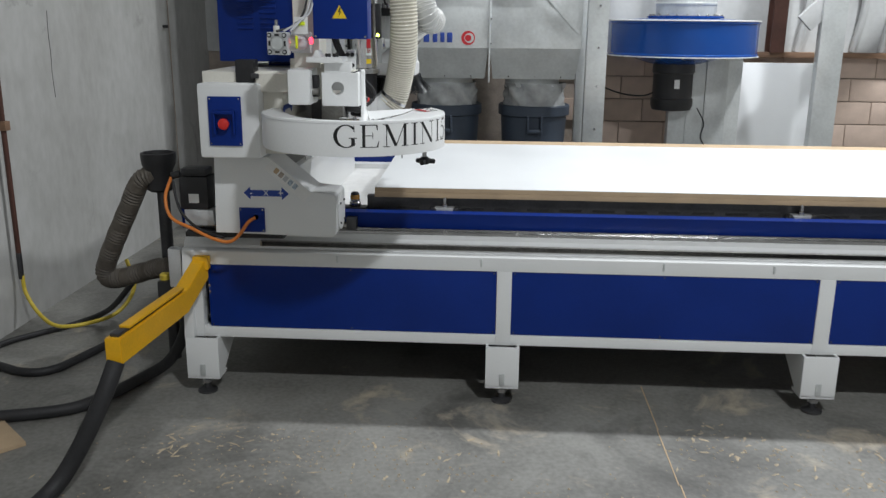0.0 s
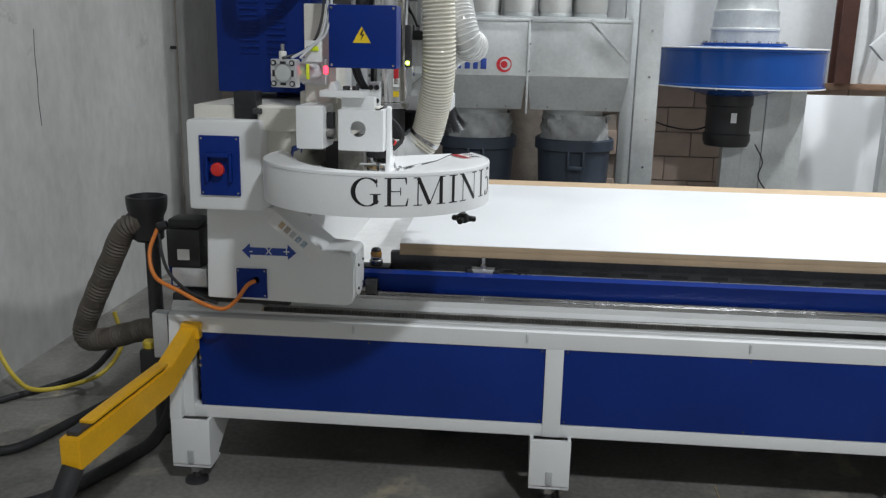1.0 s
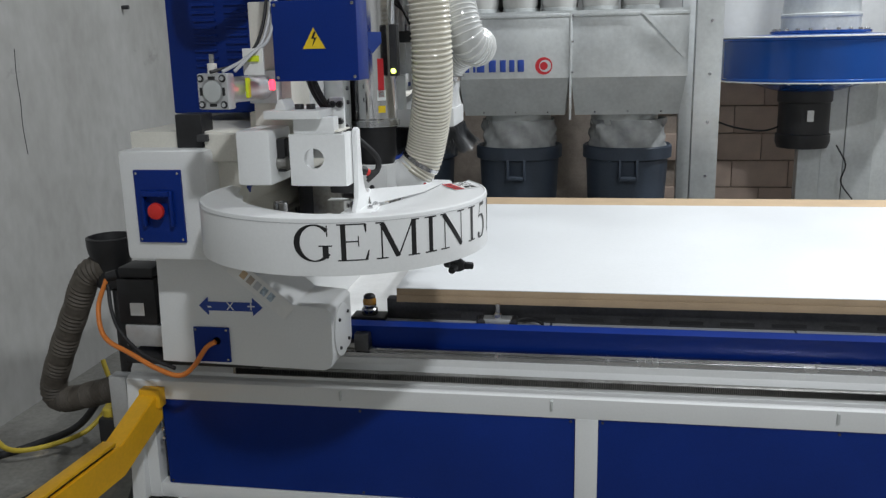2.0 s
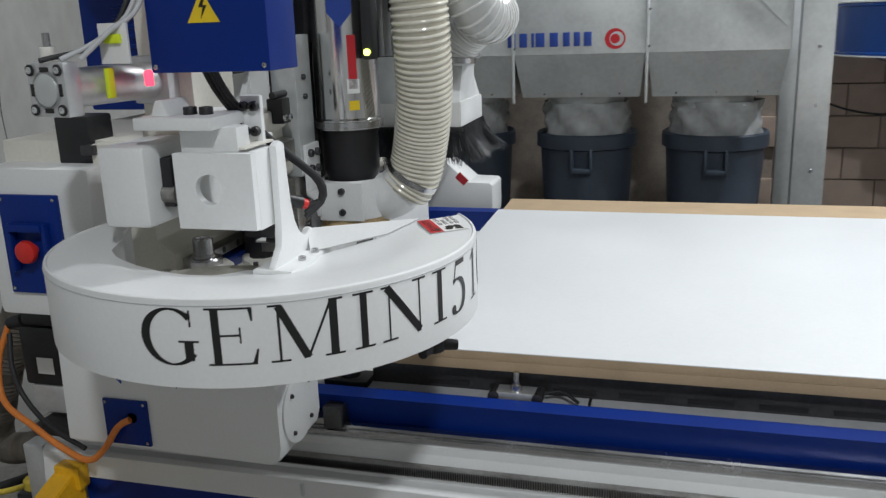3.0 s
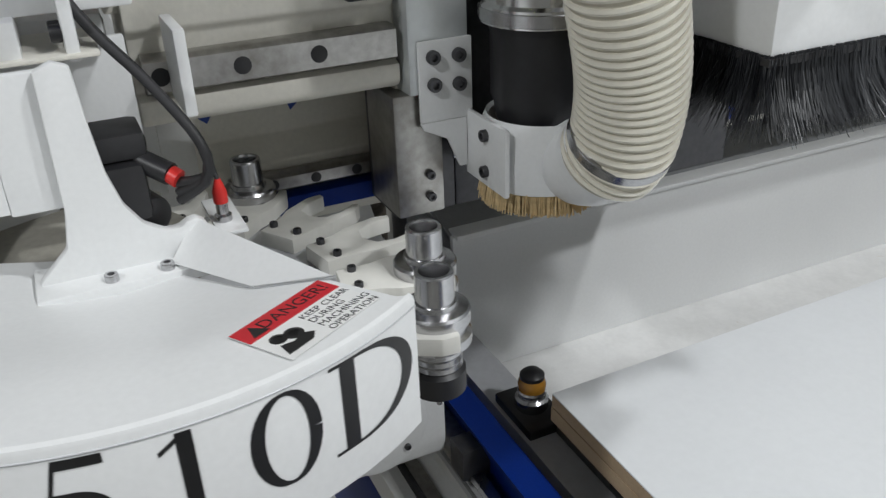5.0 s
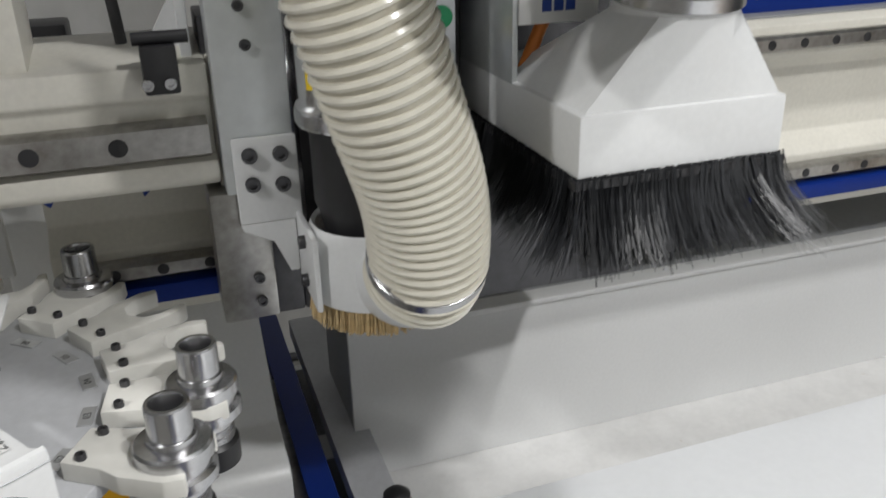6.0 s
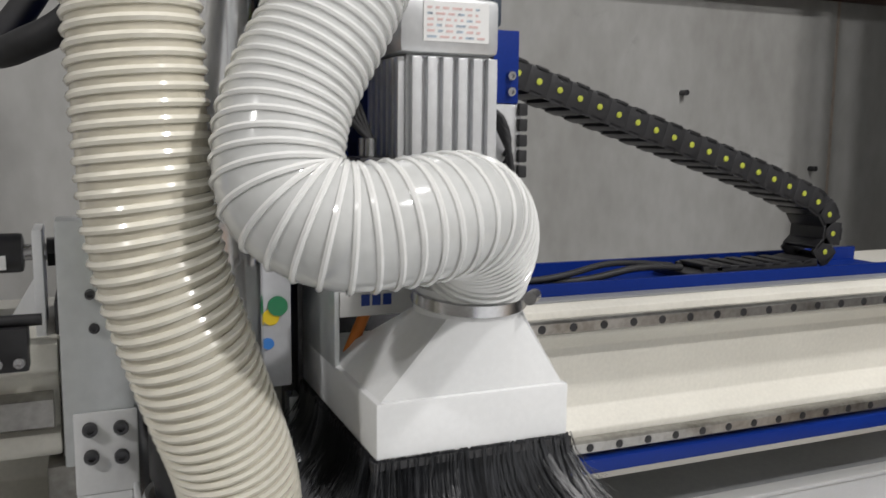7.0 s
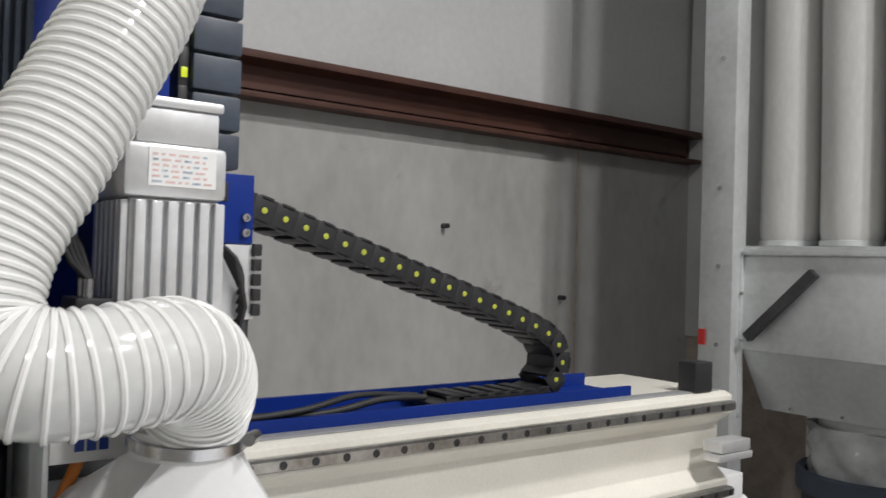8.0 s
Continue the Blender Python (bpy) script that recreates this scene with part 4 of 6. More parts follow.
T, H = 0.16, 0.035
GLYPHS = {
    "G": bow(0.52, 0.5, 0.46, 0.49, 42, 325, T, H, 180) + bar(0.87, 0.97, 0.87, 0.68, H) + bar(0.82, 0.42, 0.82, 0.08, T) + bar(0.64, 0.42, 1.0, 0.42, H),
    "E": bar(0.19, 0, 0.19, 1, T) + bar(0, 0.015, 0.95, 0.015, H) + bar(0, 0.985, 0.9, 0.985, H) + bar(0.22, 0.52, 0.66, 0.52, H) + bar(0.66, 0.38, 0.66, 0.66, H) + bar(0.88, 0.985, 0.90, 0.76, 0.09, H) + bar(0.90, 0.015, 0.98, 0.27, 0.09, H),
    "M": bar(0.13, 0, 0.13, 1, H) + bar(0.14, 0.97, 0.49, 0.03, T * 0.72) + bar(0.49, 0.02, 0.83, 0.97, H) + bar(0.86, 0, 0.86, 1, T * 0.72) + bar(0, 0.015, 0.26, 0.015, H) + bar(0.72, 0.015, 1.0, 0.015, H) + bar(0, 0.985, 0.18, 0.985, H) + bar(0.8, 0.985, 1.0, 0.985, H),
    "I": bar(0.5, 0, 0.5, 1, T * 2.1) + bar(0, 0.015, 1, 0.015, H) + bar(0, 0.985, 1, 0.985, H),
    "N": bar(0.16, 0, 0.16, 1, H) + bar(0.12, 0.98, 0.84, 0.03, T * 0.9) + bar(0.84, 0.0, 0.84, 1, H) + bar(0, 0.015, 0.32, 0.015, H) + bar(0, 0.985, 0.2, 0.985, H) + bar(0.68, 0.985, 1.0, 0.985, H),
    "5": bar(0.30, 0.96, 0.92, 0.96, 0.10) + bar(0.32, 0.98, 0.17, 0.60, H * 1.5) + bow(0.36, 0.32, 0.52, 0.33, 118, -118, T * 1.5, H * 1.2, 0) + bow(0.14, 0.07, 0.09, 0.05, 0, 360, 0.09, 0.09, 0),
    "1": bar(0.55, 0, 0.55, 1, T * 1.7) + bar(0.12, 0.83, 0.56, 0.985, H * 1.4) + bar(0.12, 0.015, 0.98, 0.015, H),
    "0": bow(0.5, 0.5, 0.42, 0.485, 0, 360, T * 1.25, H, 0),
    "D": bar(0.19, 0, 0.19, 1, T) + bow(0.36, 0.5, 0.58, 0.48, 90, -90, T, H, 0) + bar(0, 0.015, 0.4, 0.015, H) + bar(0, 0.985, 0.4, 0.985, H),
}


def tool_changer():
    tc = thing("tool_changer", "white round tool changer cover with black serif lettering", "tool changer", (CX, CY, 1.22))
    a0, a1 = radians(-196), radians(36.5)
    n = 96
    arc = [(a0 + (a1 - a0) * k / n) for k in range(n + 1)]
    # side skirt with thickness
    bm = bmesh.new()
    rows = []
    for (r, z) in ((CR, 1.218), (CR, 1.3375), (CR - 0.0015, 1.341), (CR - 0.005, 1.3425), (CR - 0.008, 1.339), (CR - 0.008, 1.218)):
        rows.append([bm.verts.new((*rim_point(a, r), z)) for a in arc])
    for i in range(len(rows)):
        p, q = rows[i], rows[(i + 1) % len(rows)]
        for k in range(n):
            bm.faces.new((p[k], p[k + 1], q[k + 1], q[k]))
    bm.faces.new([r[0] for r in rows])
    bm.faces.new([r[-1] for r in rows][::-1])
    skirt = part("skirt", bm, WHITE, tc)
    part("seam", sweep([Vector((*rim_point(a, CR + 0.0003), 1.3325)) for a in arc], 0.0007, 6), TRAY, skirt)
    # top plate with the open bay behind it
    inner = [(0.972, -0.156), (0.916, -0.192), (0.876, -0.247), (0.756, -0.298), (0.672, -0.38), (0.672, -0.48), (0.64, -0.51), (0.60, -0.515), (0.55, -0.505), (0.505, -0.485), (0.475, -0.455), (0.46, -0.42), (0.45, -0.39), (0.42, -0.35), (0.395, -0.27)]

    def dish(x, y):
        """Height of the dished top plate."""
        d = max(0.0, CR - math.hypot(x - CX, y - CY))
        return 1.3405 - 0.05 * d - 0.18 * max(0.0, d - 0.085)

    wall = bmesh.new()
    edge_hi = [wall.verts.new((x, y, dish(x, y) - 0.004)) for x, y in inner[4:13]]
    edge_lo = [wall.verts.new((x, y, 1.255)) for x, y in inner[4:13]]
    for k in range(8):
        wall.faces.new((edge_hi[k], edge_hi[k + 1], edge_lo[k + 1], edge_lo[k]))
    part("bay_wall", wall, WHITE, tc)
    part("bay_floor", lathe((CX - 0.10, CY - 0.07, 1.250), [(0.0001, 0), (0.17, 0), (0.17, 0.006), (0.0001, 0.006)], 48), BAYDUST, tc, "dusty beige bay floor")
    plate_bm = bmesh.new()
    back = [Vector((x, y)) for x, y in inner[::-1]]
    run = [0.0]
    for p, q in zip(back, back[1:]):
        run.append(run[-1] + (q - p).length)
    layers = []
    for drop_z in (0.0, 0.006):
        grid = []
        for k, a in enumerate(arc):
            d = run[-1] * k / n
            i = min(max(1, sum(1 for r in run if r <= d)), len(back) - 1)
            p = back[i - 1].lerp(back[i], (d - run[i - 1]) / (run[i] - run[i - 1]))
            q = Vector(rim_point(a, CR - 0.006))
            col = []
            for e in range(9):
                v = p.lerp(q, e / 8)
                col.append(plate_bm.verts.new((v.x, v.y, dish(v.x, v.y) - drop_z)))
            grid.append(col)
        layers.append(grid)
    for grid in layers:
        for c0, c1 in zip(grid, grid[1:]):
            for e in range(8):
                plate_bm.faces.new((c0[e], c0[e + 1], c1[e + 1], c1[e]))
    for e in (0, 8):
        for k in range(n):
            plate_bm.faces.new((layers[0][k][e], layers[0][k + 1][e], layers[1][k + 1][e], layers[1][k][e]))
    bmesh.ops.recalc_face_normals(plate_bm, faces=plate_bm.faces[:])
    part("top_plate", plate_bm, WHITE, tc)
    lip = bmesh.new()
    v = [lip.verts.new(p) for p in ((0.752, -0.299, 1.303), (0.876, -0.249, 1.3265), (0.917, -0.191, 1.3412), (0.734, -0.268, 1.336))]
    w = [lip.verts.new((q.co.x - 0.002, q.co.y + 0.003, q.co.z - 0.003)) for q in v]
    lip.faces.new(v)
    lip.faces.new(w[::-1])
    for i in range(4):
        lip.faces.new((v[i], v[(i + 1) % 4], w[(i + 1) % 4], w[i]))
    part("lip", lip, WHITE, tc)
    # lettering wrapped round the skirt
    spans = (("G", -94.5, -81.0), ("E", -79.2, -67.8), ("M", -65.4, -48.6), ("I", -46.2, -41.0), ("N", -39.0, -25.4), ("I", -22.6, -17.0), ("5", -14.4, -6.2), ("1", -2.2, 4.6), ("0", 8.6, 17.8), ("D", 19.6, 34.6))
    for ch, d0, d1 in spans:
        b = bmesh.new()
        for quad in GLYPHS[ch]:
            vs = []
            for p in quad:
                a = radians(d0 + (d1 - d0) * p.x)
                vs.append(b.verts.new((*rim_point(a, CR + 0.0006), 1.2505 + 0.079 * p.y)))
            try:
                b.faces.new(vs)
            except ValueError:
                pass
        part("letter", b, INK, skirt, smooth=0)
    # danger sticker
    m = facing((0.967, -0.228, 1.3392), (-0.51, 0.86, -0.005), (-0.86, -0.51, -0.045))
    st = part("sticker", plate(0.098, 0.064, 0.0006, m), PAPER, tc, "white and red danger sticker")
    part("red_field", plate(0.098, 0.023, 0.0004, m @ pose(0, 0.0205, 0.0006)), REDPRINT, st)
    part("danger_text", words("DANGER!", 0.017, m @ pose(0.008, 0.0205, 0.0011), 0.0001, "CENTER"), INK, st)
    tri = prism([(-0.042, 0.012), (-0.026, 0.012), (-0.034, 0.028)], "Z", 0.001, 0.0013)
    bmesh.ops.transform(tri, matrix=m, verts=tri.verts)
    part("warning_triangle", tri, INK, st)
    for k, line in enumerate(("KEEP CLEAR", "DURING", "MACHINING", "OPERATION")):
        part("text_line", words(line, 0.0098, m @ pose(-0.004, 0.0015 - 0.0098 * k, 0.0007), 0.0001), INK, st)
    for dx, dy, r in ((-0.034, -0.004, 0.007), (-0.022, -0.008, 0.008)):
        gear = lathe((0, 0, 0), [(r, 0), (r, 0.0003), (r * 0.6, 0.0003), (r * 0.6, 0)], 14)
        bmesh.ops.transform(gear, matrix=m @ pose(dx, dy, 0.0007), verts=gear.verts)
        part("gear_mark", gear, INK, st)
    hand = prism([(-0.045, -0.026), (-0.02, -0.026), (-0.012, -0.020), (-0.018, -0.014), (-0.03, -0.016), (-0.04, -0.012)], "Z", 0.0007, 0.001)
    bmesh.ops.transform(hand, matrix=m, verts=hand.verts)
    part("pictogram", hand, INK, st)
    # rotating plate with nylon forks
    hub = part("carousel_plate", prism([(CX + r * math.cos(radians(a)), CY + r * math.sin(radians(a))) for r, a in [(0.25, 18 + 4 * k) for k in range(50)] + [(0.06, 214), (0.05, 120), (0.06, 20)]], "Z", 1.194, 1.210, 0.002), TRAY, tc, "grey carousel plate")
    for k in range(18):
        if not (45 < (62 + 20 * k) % 360 < 205):
            continue
        rot = Matrix.Translation((CX, CY, -0.034)) @ pose(0, 0, 0, 0, 0, 62 + 20 * k)
        outline = [(0.215, -0.026), (0.255, -0.030), (0.275, -0.038), (0.318, -0.040), (0.335, -0.033), (0.332, -0.024), (0.305, -0.027), (0.285, -0.020), (0.277, 0.0), (0.285, 0.020), (0.305, 0.027), (0.332, 0.024), (0.335, 0.033), (0.318, 0.040), (0.275, 0.038), (0.255, 0.030), (0.215, 0.026)]
        fb = prism(outline, "Z", 1.244, 1.264, 0.002)
        bmesh.ops.transform(fb, matrix=rot, verts=fb.verts)
        fork = part("tool_fork", fb, NYLON, hub, "white nylon tool fork")
        for dy in (-0.019, 0.019):
            bolt(rot @ Vector((0.232, dy, 1.264)), (0, 0, 1), 0.005, fork)
        tag = plate(0.032, 0.014, 0.0012, rot @ facing((0.196, 0, 1.2445), (0, 1, 0), (-1, 0, 0)))
        t = part("number_tag", tag, ALU, hub)
        part("number", words("%02d" % (k + 2), 0.011, rot @ facing((0.196, 0, 1.2458), (0, 1, 0), (-1, 0, 0)), 0.0001, "CENTER"), INK, t)
    # knob under the cover
    part("knob_stem", rod((0.965, -0.30, 1.165), (0.965, -0.30, 1.235), 0.009, seg=14), STEEL, tc)
    kb = lathe((0.965, -0.30, 1.135), [(0.012, 0), (0.020, 0.004), (0.020, 0.024), (0.012, 0.03)], 18)
    for k in range(3):
        a = radians(20 + 120 * k)
        rod((0.965, -0.30, 1.15), (0.965 + 0.042 * math.cos(a), -0.30 + 0.042 * math.sin(a), 1.145), 0.011, 0.009, 12, 0.003, kb)
    part("knob", kb, BLACKP, tc, "black three-armed knob")
    # casting that carries the cover
    hb = bmesh.new()
    loops = []
    for y in (-0.447, -0.433):
        ring, rim4 = [], []
        for k in range(32):
            c, q = math.cos(2 * math.pi * k / 32), math.sin(2 * math.pi * k / 32)
            big = max(abs(c), abs(q))
            ring.append(hb.verts.new((0.648 + 0.0240 * c, y, 1.432 + 0.0240 * q)))
            rim4.append(hb.verts.new((0.6565 + 0.0675 * c / big, y, 1.4285 + 0.060 * q / big)))
        loops.append((ring, rim4))
    for k in range(32):
        n2 = (k + 1) % 32
        for ring, rim4 in loops:
            hb.faces.new((ring[k], ring[n2], rim4[n2], rim4[k]))
        hb.faces.new((loops[0][0][k], loops[0][0][n2], loops[1][0][n2], loops[1][0][k]))
        hb.faces.new((loops[0][1][k], loops[0][1][n2], loops[1][1][n2], loops[1][1][k]))
    cast = part("drive_housing", hb, WHITE, tc)
    part("side_wall", box(0.589, 0.600, -0.433, -0.30, 1.365, 1.485, 0.003), WHITE, cast)
    part("side_wall", box(0.711, 0.7245, -0.433, -0.372, 1.365, 1.490, 0.003), WHITE, cast)
    part("back_wall", box(0.582, 0.665, -0.262, -0.250, 1.410, 1.497, 0.003), WHITE, cast)
    part("floor_wall", box(0.594, 0.712, -0.433, -0.385, 1.365, 1.375), WHITE, cast)
    part("cover_card", box(0.596, 0.706, -0.428, -0.33, 1.4915, 1.4955, 0.001), CREAM, cast)
    gus = [(-0.425, 1.283), (-0.425, 1.302), (-0.396, 1.330), (-0.390, 1.365), (-0.388, 1.492), (-0.372, 1.499), (-0.358, 1.493), (-0.354, 1.44), (-0.349, 1.395), (-0.340, 1.362), (-0.326, 1.340), (-0.308, 1.329), (-0.296, 1.329), (-0.288, 1.334), (-0.279, 1.336), (-0.271, 1.330), (-0.267, 1.318), (-0.266, 1.283)]
    part("gusset", prism(gus, "X", 0.725, 0.738, 0.003), WHITE, cast)
    part("foot_flange", box(0.70, 0.768, -0.43, -0.25, 1.288, 1.300, 0.002), WHITE, cast)
    for x, y in ((0.728, -0.403), (0.757, -0.365), (0.758, -0.315)):
        bolt((x, y, 1.300), (0, 0, 1), 0.0065, cast, STEEL, 0.007)
    cast.location = (0.004, 0.012, 0.003)
    part("top_bridge", box(0.54, 0.675, -0.45, -0.28, 1.528, 1.548, 0.003), WHITE, tc)
    part("bridge_post", box(0.60, 0.70, -0.42, -0.38, 1.49, 1.53, 0.003), WHITE, tc)
    lug = part("slotted_lug", box(0.668, 0.705, -0.345, -0.333, 1.49, 1.572, 0.004), WHITE, tc)
    for x, z in ((0.677, 1.555), (0.695, 1.555), (0.677, 1.515), (0.695, 1.515)):
        bolt((x, -0.345, z), (0, -1, 0), 0.008, lug, BLACKP, 0.010)
    part("bridge_rib", prism([(0.560, 1.548), (0.592, 1.548), (0.580, 1.572), (0.570, 1.572)], "Y", -0.43, -0.36, 0.002), WHITE, tc)
    for x in (0.612, 0.640):
        bolt((x, -0.40, 1.548), (0, 0, 1), 0.011, tc, BLACKP, 0.012)
    side = part("slide_block", box(0.466, 0.551, -0.45, -0.30, 1.372, 1.503, 0.010), WHITE, tc)
    part("spring", rod((0.548, -0.40, 1.42), (0.575, -0.40, 1.42), 0.016, seg=16), OILED, tc)
    part("lock_pin", box(0.552, 0.572, -0.41, -0.37, 1.40, 1.48, 0.003), BLACKP, tc)
    im = part("index_motor", box(0.664, 0.732, -0.366, -0.302, 1.340, 1.398, 0.010), BLACKP, tc, "black indexing motor")
    part("motor_cap", box(0.660, 0.723, -0.368, -0.296, 1.398, 1.425, 0.009), RUBBER, im)
    part("motor_body", rod((0.685, -0.322, 1.345), (0.722, -0.304, 1.338), 0.022, seg=20, bevel=0.004), BLACKP, im)
    part("plug", rod((0.712, -0.305, 1.395), (0.735, -0.282, 1.384), 0.011, seg=12), BLACKP, im)
    part("plug_ring", rod((0.735, -0.282, 1.384), (0.741, -0.276, 1.380), 0.009, seg=12), RED, im)
    for k, o in enumerate((0, 0.010, 0.018)):
        part("cable", cable([(0.62 + o, -0.38, 1.64), (0.635 + o, -0.35, 1.575), (0.668 + o, -0.325, 1.52), (0.712 + o * 0.5, -0.285, 1.468), (0.752 + o * 0.4, -0.255, 1.42), (0.757 + o * 0.3, -0.252, 1.385), (0.738, -0.278, 1.376 - o)], 0.0048), RUBBER, tc)
    # proximity sensor on its tongue
    tongue = part("sensor_bracket", box(0.62, 0.715, -0.245, -0.215, 1.300, 1.304, 0.001), WHITE, tc)
    part("sensor", lathe((0.682, -0.233, 1.25), [(0.006, 0), (0.0062, 0.05), (0.009, 0.052), (0.009, 0.06), (0.0062, 0.062), (0.0062, 0.074)], 16), STEEL, tongue)
    part("sensor_cap", lathe((0.682, -0.233, 1.324), [(0.0075, 0), (0.0075, 0.012), (0.005, 0.02), (0.003, 0.026)], 14), RED, tongue)
    part("sensor_wire", cable([(0.682, -0.233, 1.349), (0.676, -0.235, 1.362), (0.67, -0.24, 1.365)], 0.0025), RUBBER, tongue)
    # pneumatic cylinder and its fittings
    p0, p1 = Vector((0.452, -0.52, 1.597)), Vector((0.497, -0.29, 1.597))
    m = facing(p0, Vector((p1.y - p0.y, p0.x - p1.x, 0)), (0, 0, 1))
    cyl = part("air_cylinder", rod(p0, p1, 0.030, seg=28), ALU, tc, "aluminium air cylinder")
    for d, w in ((0.0, 0.030), (0.205, 0.028)):
        q = p0.lerp(p1, d / (p1 - p0).length)
        bb = box(-0.040, 0.040, -0.040, 0.040, 0, w, 0.005)
        bmesh.ops.transform(bb, matrix=Matrix.Translation(q) @ (p1 - p0).to_track_quat("Z", "Y").to_matrix().to_4x4(), verts=bb.verts)
        part("cylinder_head", bb, ALU, cyl)
    face = lathe((0, 0, 0), [(0.024, 0), (0.024, 0.0022), (0.021, 0.003), (0.0001, 0.003)], 28)
    bmesh.ops.transform(face, matrix=Matrix.Translation(p0) @ (p0 - p1).to_track_quat("Z", "Y").to_matrix().to_4x4(), verts=face.verts)
    part("end_disc", face, GALV, cyl)
    for sx in (-1, 1):
        for sz in (-1, 1):
            tang = (p1 - p0).normalized()
            cr = tang.cross(Vector((0, 0, 1)))
            bolt(p0 + cr * 0.029 * sx + Vector((0, 0, 0.029 * sz)), p0 - p1, 0.0085, cyl, BLACKP, 0.003)
            bolt(p0 + cr * 0.029 * sx + Vector((0, 0, 0.029 * sz)), p0 - p1, 0.005, cyl, ALU, 0.005)
    for way in (cr, -cr, Vector((0, 0, 1)), Vector((0, 0, -1))):
        side = way.cross(tang)
        pk = plate(0.018, 0.007, 0.0012, facing(p0 + way * 0.030 - tang * 0.0008, side, way))
        part("pocket", pk, BLACKP, cyl, "dark recess in the cylinder head")
    part("fitting", rod(p0 + Vector((-0.005, 0.02, 0.040)), p0 + Vector((-0.005, 0.02, 0.062)), 0.011, seg=14, bevel=0.002), NYLON, cyl)
    part("fitting_tip", rod(p0 + Vector((-0.005, 0.02, 0.062)), p0 + Vector((-0.005, 0.02, 0.082)), 0.0055, seg=12), STEEL, cyl)
    part("yellow_clip", box(0.502, 0.510, -0.452, -0.436, 1.578, 1.624, 0.003), NEON, cyl, "yellow sensor clip")
    part("yellow_tag", box(0.512, 0.540, -0.456, -0.446, 1.660, 1.674, 0.003), NEON, cyl)
    part("white_tag", box(0.50, 0.55, -0.45, -0.445, 1.63, 1.69, 0.001), PAPER, cyl)
    for k in range(3):
        part("air_line", cable([(0.455 + 0.02 * k, -0.53 + 0.02 * k, 1.64), (0.50 + 0.015 * k, -0.46, 1.66 + 0.01 * k), (0.535 + 0.012 * k, -0.42, 1.72), (0.545 + 0.01 * k, -0.38, 1.85), (0.54, -0.36, 2.1)], 0.004), TRAY if k else RUBBER, cyl)
    part("pilot_light", lathe((0.552, -0.41, 1.594), [(0.006, 0), (0.007, 0.004), (0.007, 0.020), (0.004, 0.024)], 16), LEDRED, cyl, "lit red pilot light")
    # blue electrical box over the cover
    eb = part("electric_box", box(0.562, 0.764, -0.415, -0.318, 1.613, 1.794, 0.003), BLUE, tc, "blue electrical box")
    for x in (0.571, 0.755):
        for z in (1.622, 1.785):
            bolt((x, -0.415, z), (0, -1, 0), 0.004, eb, STEEL, 0.003)
    tri = prism([(0.634, 1.686), (0.688, 1.686), (0.661, 1.733)], "Y", -0.4162, -0.415)
    ts = part("warning_sign", tri, WARN, eb, "yellow high voltage triangle")
    flash = prism([(0.663, 1.725), (0.655, 1.708), (0.662, 1.708), (0.657, 1.691), (0.669, 1.711), (0.662, 1.711), (0.667, 1.723)], "Y", -0.4168, -0.4162)
    part("flash_mark", flash, INK, ts)
    part("mount_column", box(0.46, 0.56, -0.30, -0.16, 1.50, 1.80, 0.004), CREAM, tc)
    return tc


tool_changer()


def tool_holder(x, y, z, bit=True):
    t = thing("tool_holder", "polished steel tool holder in a nylon fork", "tool holder", (x, y, z), "tool holders")
    part("taper", lathe((x, y, z), [(0.0205, 0.026), (0.0200, 0.030), (0.0197, 0.058), (0.0187, 0.060), (0.0155, 0.060), (0.0140, 0.056), (0.0140, 0.026), (0.0001, 0.026)], 36), STEEL, t, smooth=22)
    part("flange", lathe((x, y, z), [(0.026, -0.022), (0.036, -0.018), (0.036, -0.008), (0.031, -0.005), (0.031, 0.003), (0.035, 0.006), (0.035, 0.018), (0.033, 0.021), (0.0235, 0.0225), (0.0225, 0.028), (0.019, 0.028)], 40), STEEL, t, smooth=22)
    part("thread", lathe((x, y, z), [(0.024, -0.05), (0.026, -0.046), (0.024, -0.042), (0.026, -0.038), (0.024, -0.034), (0.026, -0.03), (0.024, -0.022)], 32), STEEL, t, smooth=22)
    part("nut", lathe((x, y, z), [(0.022, -0.080), (0.029, -0.076), (0.029, -0.052), (0.025, -0.048)], 24), BLACKP, t, "black collet nut")
    if bit:
        part("cutter", lathe((x, y, z), [(0.003, -0.100), (0.003, -0.09), (0.0045, -0.086), (0.0045, -0.078)], 12), STEEL, t)
    return t


for ang in (62.5, 81, 143.5):
    a = radians(ang)
    tool_holder(CX + 0.309 * math.cos(a), CY + 0.309 * math.sin(a), 1.222)


# ---- hoses ----
def ribbed_hose(name, label, points, radius, pitch, wire, wall, rib):
    h = thing(name, label, "hose", points[0], "extraction hoses")
    part("wall", sweep(spline(points, 0.006), radius, 40, caps=False), wall, h)
    part("rib", coil(points, radius, pitch, wire), rib, h, "glossy spiral rib")
    return h


def hose_clamp(parent, center, axis, r):
    d = Vector(axis).normalized()
    c = Vector(center)
    b = lathe((0, 0, -0.007), [(r, 0), (r + 0.0015, 0.001), (r + 0.0015, 0.013), (r, 0.014)], 40)
    bmesh.ops.transform(b, matrix=Matrix.Translation(c) @ d.to_track_quat("Z", "Y").to_matrix().to_4x4(), verts=b.verts)
    cl = part("hose_clamp", b, STEEL, parent, "steel band clamp")
    s = d.cross(Vector((0.9, -0.45, 0))).normalized()
    k = d.cross(s)
    return cl


